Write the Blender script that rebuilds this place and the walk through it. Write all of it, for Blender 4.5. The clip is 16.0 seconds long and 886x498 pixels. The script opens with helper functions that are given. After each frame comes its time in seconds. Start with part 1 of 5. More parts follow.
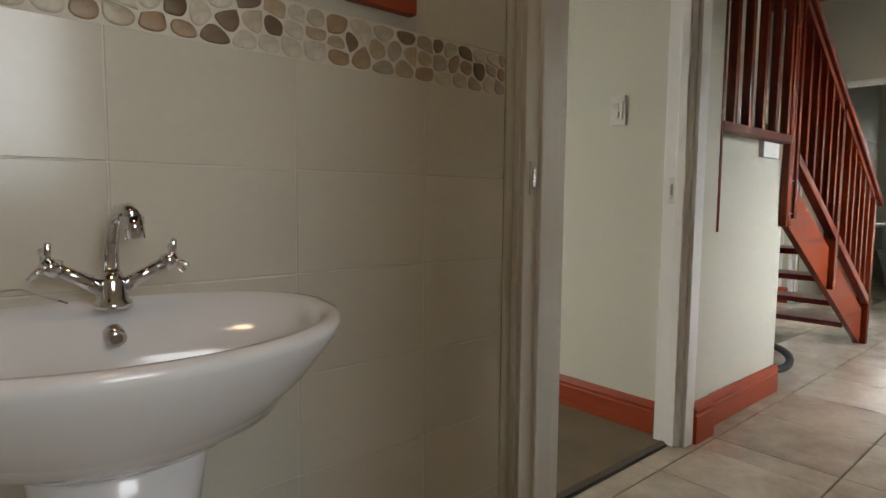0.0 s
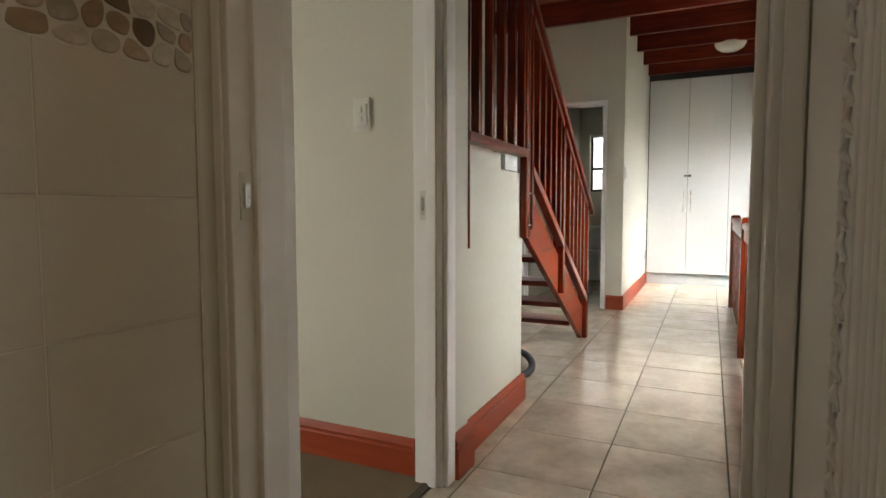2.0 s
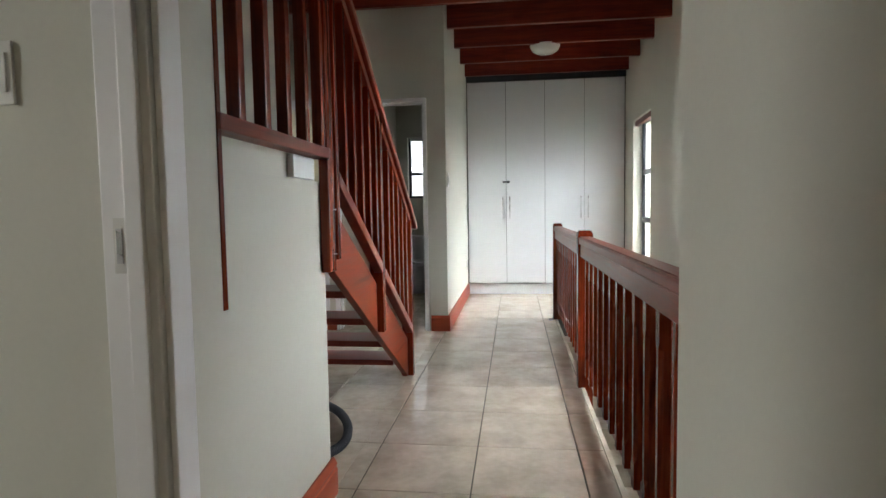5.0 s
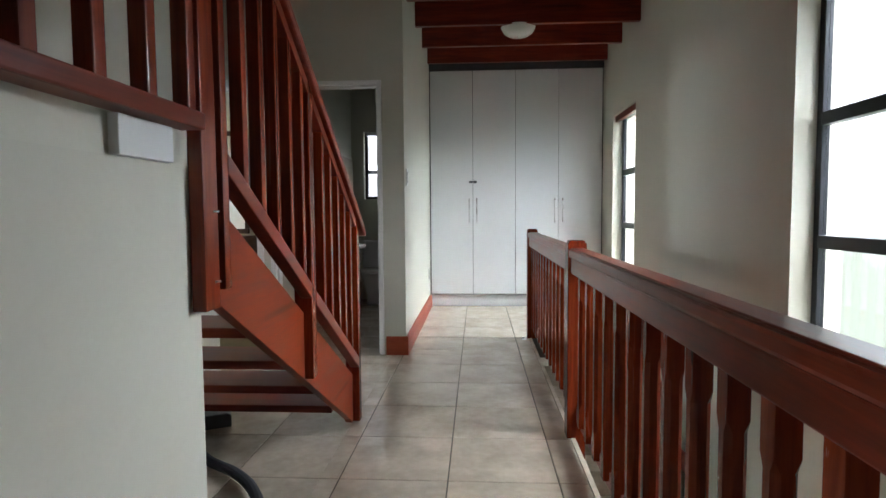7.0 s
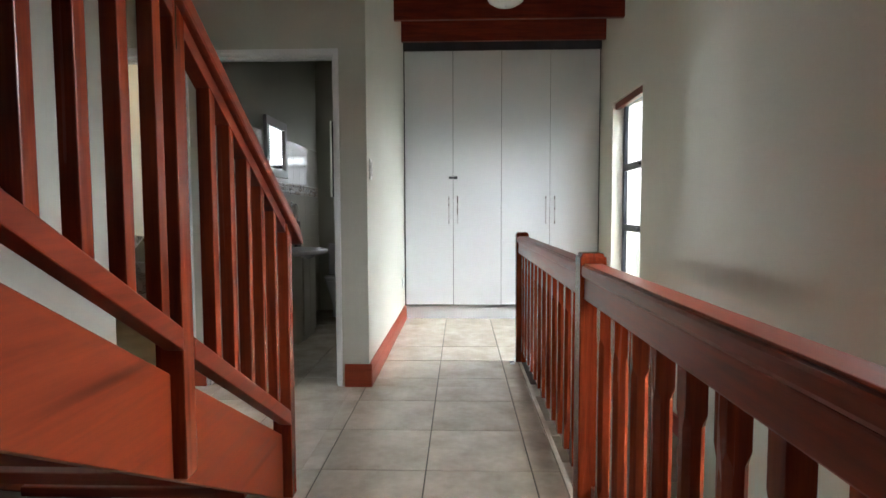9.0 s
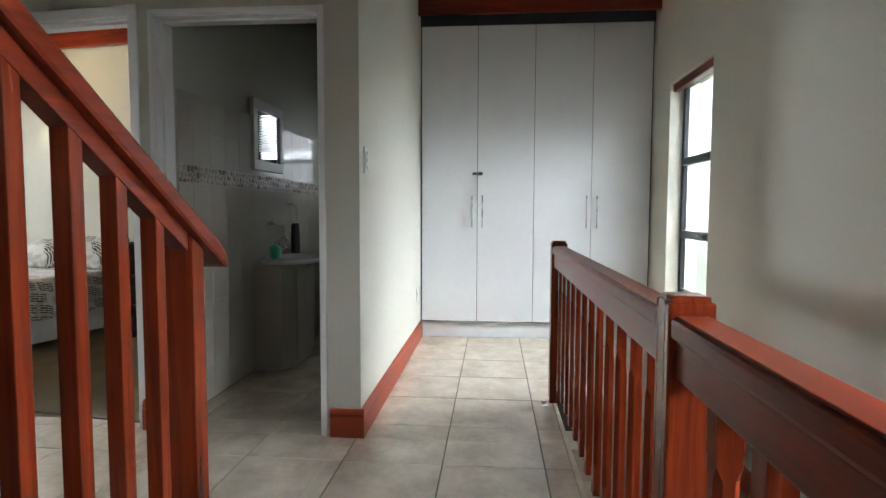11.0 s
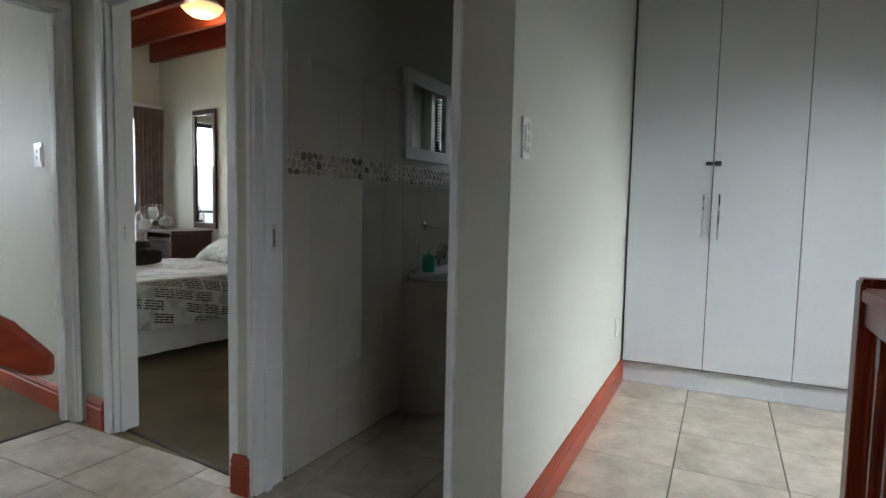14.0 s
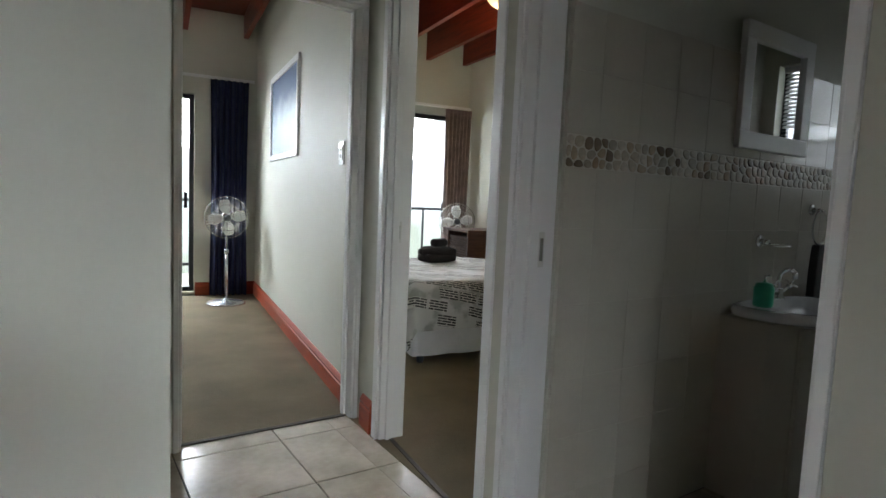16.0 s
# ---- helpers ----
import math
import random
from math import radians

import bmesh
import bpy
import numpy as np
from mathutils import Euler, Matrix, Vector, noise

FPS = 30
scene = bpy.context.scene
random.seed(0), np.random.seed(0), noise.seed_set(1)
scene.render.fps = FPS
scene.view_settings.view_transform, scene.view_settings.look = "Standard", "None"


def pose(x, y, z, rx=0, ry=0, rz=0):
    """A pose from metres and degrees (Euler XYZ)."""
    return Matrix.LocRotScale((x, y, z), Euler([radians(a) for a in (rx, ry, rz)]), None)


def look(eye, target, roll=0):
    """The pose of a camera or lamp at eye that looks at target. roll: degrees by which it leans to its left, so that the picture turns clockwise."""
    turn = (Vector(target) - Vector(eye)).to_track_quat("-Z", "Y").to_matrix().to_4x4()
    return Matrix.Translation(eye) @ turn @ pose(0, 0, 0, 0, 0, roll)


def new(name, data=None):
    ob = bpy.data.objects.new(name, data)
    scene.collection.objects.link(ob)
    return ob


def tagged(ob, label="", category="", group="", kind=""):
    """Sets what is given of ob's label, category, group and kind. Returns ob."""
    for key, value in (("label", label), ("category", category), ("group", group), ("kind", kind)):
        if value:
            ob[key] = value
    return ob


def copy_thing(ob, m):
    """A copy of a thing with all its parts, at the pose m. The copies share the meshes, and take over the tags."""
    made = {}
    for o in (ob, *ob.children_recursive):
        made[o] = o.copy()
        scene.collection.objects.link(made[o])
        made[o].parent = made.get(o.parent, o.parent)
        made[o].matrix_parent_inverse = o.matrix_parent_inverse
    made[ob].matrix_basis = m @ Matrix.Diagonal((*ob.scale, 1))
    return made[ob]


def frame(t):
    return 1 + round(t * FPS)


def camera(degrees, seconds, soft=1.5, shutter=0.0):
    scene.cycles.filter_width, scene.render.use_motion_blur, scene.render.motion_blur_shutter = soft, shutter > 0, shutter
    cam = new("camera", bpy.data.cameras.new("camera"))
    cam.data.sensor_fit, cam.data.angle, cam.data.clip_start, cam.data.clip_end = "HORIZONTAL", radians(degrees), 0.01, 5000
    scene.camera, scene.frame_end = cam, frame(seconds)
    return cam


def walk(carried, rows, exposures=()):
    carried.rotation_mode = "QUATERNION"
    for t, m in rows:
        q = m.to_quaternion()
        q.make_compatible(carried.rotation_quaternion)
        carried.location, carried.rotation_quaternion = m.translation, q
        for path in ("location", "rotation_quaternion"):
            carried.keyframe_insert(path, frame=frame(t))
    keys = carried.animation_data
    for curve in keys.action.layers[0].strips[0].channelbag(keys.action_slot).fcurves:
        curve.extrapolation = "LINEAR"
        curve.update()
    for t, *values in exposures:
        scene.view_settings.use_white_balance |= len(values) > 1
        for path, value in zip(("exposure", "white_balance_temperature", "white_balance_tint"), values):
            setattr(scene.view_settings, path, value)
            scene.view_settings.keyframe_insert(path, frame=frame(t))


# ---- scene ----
cam = camera(75.6, 16.0)
PATH = [
    (0, (0.607, 0.333, 1.001), (1.905, 1.847, 0.834), 0.5),
    (0.5, (0.704, 0.39, 1.01), (2.121, 1.793, 0.853), 0.4),
    (1, (0.821, 0.453, 1.024), (2.341, 1.743, 0.866), 0.3),
    (1.5, (0.892, 0.516, 1.025), (2.557, 1.615, 0.881), 0.0),
    (2, (0.959, 0.544, 1.039), (2.766, 1.389, 0.899), -0.1),
    (2.5, (1.067, 0.547, 1.053), (2.941, 1.232, 0.916), -0.4),
    (3, (1.192, 0.571, 1.072), (3.099, 1.159, 0.936), -0.4),
    (3.5, (1.293, 0.621, 1.086), (3.229, 1.107, 0.955), -0.6),
    (4, (1.441, 0.67, 1.096), (3.402, 1.041, 0.961), -0.5),
    (4.5, (1.623, 0.702, 1.101), (3.597, 0.998, 0.97), -0.7),
    (5, (1.797, 0.733, 1.109), (3.777, 0.982, 0.977), -0.9),
    (7.5, (2.768, 0.787, 1.118), (4.762, 0.884, 0.995), -0.3),
    (8, (2.971, 0.759, 1.131), (4.966, 0.838, 1.008), -0.3),
    (8.5, (3.206, 0.752, 1.119), (5.2, 0.823, 0.991), -0.3),
    (9, (3.39, 0.759, 1.119), (5.385, 0.821, 0.991), -0.2),
    (11.5, (4.41, 0.665, 1.145), (6.388, 0.935, 1.012), 0.25),
    (12, (4.591, 0.649, 1.147), (6.547, 1.044, 1.011), 0.3),
    (12.5, (4.809, 0.706, 1.165), (6.738, 1.218, 1.024), 0.55),
    (13, (4.963, 0.738, 1.155), (6.864, 1.344, 1.018), 0.7),
    (13.5, (5.179, 0.74, 1.157), (7.04, 1.46, 1.02), 0.9),
    (14, (5.341, 0.763, 1.182), (7.133, 1.639, 1.028), 1.2),
    (14.5, (5.514, 0.835, 1.192), (7.212, 1.881, 1.034), 1.5),
    (15, (5.651, 0.913, 1.188), (7.258, 2.093, 1.027), 1.7),
    (15.5, (5.796, 1.013, 1.194), (7.184, 2.443, 1.025), 2.05),
    (16, (5.869, 1.089, 1.183), (6.979, 2.743, 1.003), 2.5),
]
EXPOSURES = [(0, 2.5, 6700, 10), (1, 2.6, 7200, 11), (2, 2.55, 7000, 11), (3, 2.5, 6650, 10), (5, 2.15, 6300, 10), (7.5, 1.7, 6150, 9), (8, 1.6, 6150, 9), (8.5, 1.85, 6250, 9), (9, 2.1, 6250, 10), (11.5, 1.8, 6100, 9), (12.5, 1.42, 6050, 8), (14.5, 1.35, 6000, 8), (16, 1.62, 6100, 8)]
walk(cam, [(t, look(eye, target, roll)) for t, eye, target, roll in PATH], EXPOSURES)

# ---- light ----
world = bpy.data.worlds.new("overcast_sky")
scene.world = world
world.use_nodes = True
wn = world.node_tree
sky = wn.nodes.new("ShaderNodeTexSky")
sky.sky_type = "NISHITA"
sky.sun_disc = False
sky.sun_elevation, sky.sun_rotation = radians(74), radians(215)
sky.air_density, sky.dust_density = 1.0, 4.0
wn.nodes["Background"].inputs[1].default_value = 0.15
wn.links.new(sky.outputs[0], wn.nodes["Background"].inputs[0])

sun_data = bpy.data.lights.new("sun", "SUN")
sun_data.energy, sun_data.angle, sun_data.color = 3.0, radians(18), (1, 0.97, 0.92)
sun = new("sun", sun_data)
sun.matrix_world = look((-2, -7, 30), (3, 0, 0))


def window_light(x, y, z, w, h, face, watts, down=0.55, color=(0.93, 0.97, 1.0), spread=180):
    """Daylight of the bright sky before a window: an area lamp just outside the glass, tilted down to the room."""
    d = bpy.data.lights.new("daylight", "AREA")
    d.shape, d.size, d.size_y, d.energy, d.color = "RECTANGLE", w, h, watts, color
    d.spread = radians(spread)
    ob = new("daylight", d)
    ob.matrix_world = look((x, y, z), (x + face[0], y + face[1], z - down))
    return ob


window_light(8.45, -1.35, 1.9, 1.6, 1.1, (0, 1), 46, 1.9, spread=125)
window_light(4.87, -1.35, 2.05, 1.6, 1.1, (0, 1), 44, 1.9, spread=125)
window_light(10.4, 1.93, 2.05, 0.8, 0.8, (-1, 0), 3.6, 0.8)
window_light(9.0, 7.5, 2.1, 1.7, 1.2, (-0.1, -1), 45, 1.0)
window_light(6.55, 8.6, 2.1, 1.6, 1.2, (-0.1, -1), 88, 1.0)
# Added lamp behind an unseen window, to brighten room one and the hall.
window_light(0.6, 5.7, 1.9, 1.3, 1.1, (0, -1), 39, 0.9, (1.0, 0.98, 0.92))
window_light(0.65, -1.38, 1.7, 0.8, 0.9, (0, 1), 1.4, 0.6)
cd_ = bpy.data.lights.new("bathroom_lamp", "AREA")
cd_.shape, cd_.size, cd_.energy, cd_.color = "DISK", 0.3, 1.1, (1.0, 0.70, 0.40)
cl_ = new("bathroom_lamp", cd_)
cl_.matrix_world = look((0.5, 0.1, 2.9), (0.5, 0.1, 0))


# ---- materials ----
def mat(name, base, rough=0.6, metal=0.0, var=0.08, scale=6.0, fine=60.0, bump=0.02, bump_scale=80.0,
        coat=0.0, stretch=(1, 1, 1), second=None, piece=0.0, spec=0.5, dist=0.01, lo=0.45, hi=0.9):
    """A surface with variation at two scales and fine relief, in object coordinates."""
    m = bpy.data.materials.new(name)
    m.use_nodes = True
    nt = m.node_tree
    n, l = nt.nodes, nt.links
    b = n["Principled BSDF"]
    tc = n.new("ShaderNodeTexCoord")
    mp = n.new("ShaderNodeMapping")
    mp.inputs["Scale"].default_value = stretch
    l.new(tc.outputs["Object"], mp.inputs[0])
    vec = mp.outputs[0]
    if piece > 0:
        oi = n.new("ShaderNodeObjectInfo")
        add = n.new("ShaderNodeVectorMath")
        add.operation = "ADD"
        mul = n.new("ShaderNodeMath")
        mul.operation = "MULTIPLY"
        mul.inputs[1].default_value = 37.0
        l.new(oi.outputs["Random"], mul.inputs[0])
        l.new(mp.outputs[0], add.inputs[0])
        l.new(mul.outputs[0], add.inputs[1])
        vec = add.outputs[0]
    a = n.new("ShaderNodeTexNoise")
    a.inputs["Scale"].default_value, a.inputs["Detail"].default_value = scale, 4
    f = n.new("ShaderNodeTexNoise")
    f.inputs["Scale"].default_value, f.inputs["Detail"].default_value = fine, 3
    l.new(vec, a.inputs[0])
    l.new(vec, f.inputs[0])
    mx = n.new("ShaderNodeMath")
    mx.operation = "MULTIPLY_ADD"
    mx.inputs[1].default_value = 0.35
    l.new(f.outputs[0], mx.inputs[0])
    l.new(a.outputs[0], mx.inputs[2])
    ramp = n.new("ShaderNodeValToRGB")
    c2 = second or [c * (1 - 2.2 * var) for c in base]
    c1 = [min(1, c * (1 + var)) for c in base]
    ramp.color_ramp.elements[0].position, ramp.color_ramp.elements[1].position = lo, hi
    ramp.color_ramp.elements[0].color = (*c2, 1)
    ramp.color_ramp.elements[1].color = (*c1, 1)
    l.new(mx.outputs[0], ramp.inputs[0])
    color = ramp.outputs[0]
    if piece > 0:
        hs = n.new("ShaderNodeHueSaturation")
        mr = n.new("ShaderNodeMapRange")
        mr.inputs["To Min"].default_value, mr.inputs["To Max"].default_value = 1 - piece, 1 + piece
        l.new(oi.outputs["Random"], mr.inputs[0])
        l.new(mr.outputs[0], hs.inputs["Value"])
        l.new(color, hs.inputs["Color"])
        color = hs.outputs[0]
    l.new(color, b.inputs["Base Color"])
    b.inputs["Metallic"].default_value = metal
    b.inputs["Specular IOR Level"].default_value = spec
    rr = n.new("ShaderNodeMapRange")
    rr.inputs["To Min"].default_value, rr.inputs["To Max"].default_value = max(0.02, rough * 0.8), min(1, rough * 1.2)
    l.new(a.outputs[0], rr.inputs[0])
    l.new(rr.outputs[0], b.inputs["Roughness"])
    if coat:
        b.inputs["Coat Weight"].default_value, b.inputs["Coat Roughness"].default_value = coat, 0.15
    if bump:
        bn = n.new("ShaderNodeTexNoise")
        bn.inputs["Scale"].default_value, bn.inputs["Detail"].default_value = bump_scale, 5
        l.new(vec, bn.inputs[0])
        bm_ = n.new("ShaderNodeBump")
        bm_.inputs["Strength"].default_value, bm_.inputs["Distance"].default_value = min(1.0, bump * 10), dist
        l.new(bn.outputs[0], bm_.inputs["Height"])
        l.new(bm_.outputs[0], b.inputs["Normal"])
    return m


def wood(name, base, dark, rough=0.3, axis=0, tilt=0.0):
    """Varnished pine: rings stretched along the grain, with knots."""
    m = bpy.data.materials.new(name)
    m.use_nodes = True
    n, l = m.node_tree.nodes, m.node_tree.links
    b = n["Principled BSDF"]
    tc = n.new("ShaderNodeTexCoord")
    mp = n.new("ShaderNodeMapping")
    s = [16.0, 16.0, 16.0]
    s[axis] = 1.1
    mp.inputs["Scale"].default_value = s
    mp.inputs["Rotation"].default_value = (0, -tilt, 0)
    oi = n.new("ShaderNodeObjectInfo")
    mul = n.new("ShaderNodeMath")
    mul.operation = "MULTIPLY"
    mul.inputs[1].default_value = 23.0
    l.new(oi.outputs["Random"], mul.inputs[0])
    add = n.new("ShaderNodeVectorMath")
    l.new(tc.outputs["Object"], mp.inputs[0])
    l.new(mp.outputs[0], add.inputs[0])
    l.new(mul.outputs[0], add.inputs[1])
    ns = n.new("ShaderNodeTexNoise")
    ns.inputs["Scale"].default_value, ns.inputs["Detail"].default_value, ns.inputs["Distortion"].default_value = 1.6, 5, 1.2
    l.new(add.outputs[0], ns.inputs[0])
    fn = n.new("ShaderNodeTexNoise")
    fn.inputs["Scale"].default_value, fn.inputs["Detail"].default_value = 12.0, 3
    l.new(add.outputs[0], fn.inputs[0])
    vo = n.new("ShaderNodeTexVoronoi")
    vo.inputs["Scale"].default_value = 0.55
    l.new(add.outputs[0], vo.inputs[0])
    kn = n.new("ShaderNodeMapRange")
    kn.inputs["From Min"].default_value, kn.inputs["From Max"].default_value = 0.03, 0.16
    l.new(vo.outputs[0], kn.inputs[0])
    mx = n.new("ShaderNodeMath")
    mx.operation = "MULTIPLY_ADD"
    mx.inputs[1].default_value = 0.3
    l.new(fn.outputs[0], mx.inputs[0])
    l.new(ns.outputs[0], mx.inputs[2])
    ramp = n.new("ShaderNodeValToRGB")
    ramp.color_ramp.elements[0].position, ramp.color_ramp.elements[1].position = 0.45, 0.85
    ramp.color_ramp.elements[0].color, ramp.color_ramp.elements[1].color = (*dark, 1), (*base, 1)
    l.new(mx.outputs[0], ramp.inputs[0])
    mix = n.new("ShaderNodeMix")
    mix.data_type = "RGBA"
    mix.inputs["A"].default_value = (*[c * 0.45 for c in dark], 1)
    l.new(kn.outputs[0], mix.inputs["Factor"])
    l.new(ramp.outputs[0], mix.inputs["B"])
    l.new(mix.outputs["Result"], b.inputs["Base Color"])
    rr = n.new("ShaderNodeMapRange")
    rr.inputs["To Min"].default_value, rr.inputs["To Max"].default_value = rough * 0.8, rough * 1.3
    l.new(ns.outputs[0], rr.inputs[0])
    l.new(rr.outputs[0], b.inputs["Roughness"])
    b.inputs["Specular IOR Level"].default_value = 0.28
    bp = n.new("ShaderNodeBump")
    bp.inputs["Strength"].default_value, bp.inputs["Distance"].default_value = 0.05, 0.001
    l.new(ns.outputs[0], bp.inputs["Height"])
    l.new(bp.outputs[0], b.inputs["Normal"])
    return m


def glow(name, color, strength):
    m = bpy.data.materials.new(name)
    m.use_nodes = True
    b = m.node_tree.nodes["Principled BSDF"]
    b.inputs["Base Color"].default_value = (*color, 1)
    b.inputs["Emission Color"].default_value = (*color, 1)
    b.inputs["Emission Strength"].default_value = strength
    return m


M_PAINT = mat("cream_wall_paint", (0.60, 0.595, 0.515), 0.62, spec=0.35, var=0.02, scale=1.3, bump=0.015, bump_scale=45, dist=0.004)
M_FRAME = mat("white_gloss_paint", (0.80, 0.80, 0.79), 0.4, var=0.006, scale=3, bump=0.0)
M_WARD = mat("white_melamine", (0.70, 0.72, 0.73), 0.32, var=0.012, scale=2, bump=0.012, bump_scale=160, dist=0.002)
M_WOODX = wood("red_varnished_pine_x", (0.20, 0.029, 0.010), (0.10, 0.015, 0.007), 0.3, 0)
M_WOODY = wood("red_varnished_pine_y", (0.27, 0.042, 0.018), (0.14, 0.02, 0.010), 0.30, 1)
M_WOODZ = wood("red_varnished_pine_z", (0.22, 0.033, 0.010), (0.10, 0.015, 0.006), 0.24, 2)
M_SKIRT = wood("red_skirting_varnish_x", (0.36, 0.068, 0.027), (0.27, 0.047, 0.021), 0.38, 0)
M_SKIRTY = wood("red_skirting_varnish_y", (0.36, 0.068, 0.027), (0.27, 0.047, 0.021), 0.38, 1)
M_STRING = wood("red_string_varnish", (0.22, 0.033, 0.008), (0.15, 0.021, 0.006), 0.4, 0, 0.6)
M_BOARD = wood("dark_red_ceiling_board", (0.19, 0.030, 0.015), (0.10, 0.016, 0.009), 0.35, 0)
M_TILE = mat("mottled_beige_floor_tile", (0.60, 0.53, 0.43), 0.24, var=0.10, scale=5, fine=26, second=(0.37, 0.315, 0.24), bump=0.02, bump_scale=9, piece=0.04, dist=0.002, lo=0.35, hi=1.05)
M_GROUT = mat("brown_grout", (0.10, 0.085, 0.07), 0.9, var=0.1, scale=9, bump=0.05)
M_CARPET = mat("beige_loop_carpet", (0.27, 0.22, 0.145), 0.95, var=0.10, scale=3, fine=350, bump=0.1, bump_scale=420, spec=0.1)
M_WTILE = mat("cream_glazed_wall_tile", (0.58, 0.55, 0.47), 0.16, var=0.03, scale=2.5, bump=0.008, bump_scale=9, dist=0.003, piece=0.01)
M_WGROUT = mat("pale_grout", (0.63, 0.60, 0.52), 0.5, var=0.03)
M_CERAMIC = mat("white_glazed_ceramic", (0.74, 0.74, 0.76), 0.10, var=0.01, bump=0, coat=0.5)
M_CHROME = mat("chrome", (0.75, 0.75, 0.76), 0.08, metal=1.0, var=0.02, bump=0)
M_STEEL = mat("brushed_steel", (0.55, 0.55, 0.55), 0.28, metal=1.0, var=0.05, bump=0)
M_PLASTIC = mat("white_switch_plastic", (0.68, 0.68, 0.64), 0.3, var=0.02, bump=0)
M_BLACK = mat("dark_bronze_aluminium", (0.022, 0.024, 0.03), 0.35, metal=0.3, var=0.1, bump=0)
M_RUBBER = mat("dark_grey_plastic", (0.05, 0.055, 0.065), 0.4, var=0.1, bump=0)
M_STONE = [mat("pebble_" + w, c, 0.35, var=0.12, scale=25, fine=140, bump=0.03, bump_scale=60, dist=0.002) for w, c in
           (("brown", (0.13, 0.085, 0.045)), ("tan", (0.34, 0.24, 0.145)), ("grey", (0.36, 0.32, 0.25)), ("sand", (0.47, 0.41, 0.31)), ("buff", (0.42, 0.33, 0.22)), ("umber", (0.19, 0.13, 0.08)), ("cream", (0.56, 0.51, 0.42)))]
M_MIRROR = mat("mirror_silver", (0.9, 0.9, 0.9), 0.02, metal=1.0, var=0.0, bump=0)
M_NAVY = mat("navy_curtain_cloth", (0.012, 0.017, 0.065), 0.85, var=0.15, scale=10, bump=0.05, bump_scale=300)
M_TAUPE = mat("taupe_curtain_cloth", (0.27, 0.20, 0.185), 0.85, var=0.15, scale=10, bump=0.05, bump_scale=300)
M_SHEET = mat("white_bed_linen", (0.68, 0.68, 0.70), 0.9, var=0.04, scale=5, bump=0.06, bump_scale=12)
M_TOWEL = mat("charcoal_towel", (0.035, 0.030, 0.032), 1.0, var=0.15, bump=0.2, bump_scale=200)
M_DARKWOOD = wood("dark_stained_wood", (0.075, 0.035, 0.022), (0.03, 0.014, 0.01), 0.3, 0)
M_WICKER = mat("brown_wicker", (0.07, 0.035, 0.02), 0.6, var=0.3, scale=60, bump=0.2, bump_scale=90)
M_GREEN = mat("green_soap_plastic", (0.05, 0.42, 0.25), 0.3, var=0.05, bump=0)
M_VANITY = mat("vanity_laminate", (0.55, 0.52, 0.46), 0.35, var=0.02, bump=0.01)
M_GRASS = mat("garden_grass", (0.20, 0.25, 0.12), 0.9, var=0.3, scale=1.5, fine=20, bump=0.1)
M_SLAT = mat("white_blind_slat", (0.70, 0.70, 0.70), 0.4, var=0.02, bump=0)
M_LAMPSHADE = mat("opal_glass", (0.72, 0.71, 0.65), 0.2, var=0.02, bump=0)
M_LAMPLIT = glow("lit_opal_glass", (1.0, 0.78, 0.35), 0.35)
M_BULB = glow("lit_bulb", (1.0, 0.85, 0.55), 4.0)

M_GLASS = bpy.data.materials.new("window_glass")
M_GLASS.use_nodes = True
gb = M_GLASS.node_tree.nodes["Principled BSDF"]
gb.inputs["Transmission Weight"].default_value, gb.inputs["Roughness"].default_value, gb.inputs["IOR"].default_value = 1.0, 0.0, 1.45
M_CAGE = mat("fan_chrome_wire", (0.62, 0.62, 0.63), 0.25, metal=0.8, var=0.02, bump=0)
M_BLADE = mat("fan_blade_metal", (0.80, 0.80, 0.80), 0.3, var=0.02, bump=0)


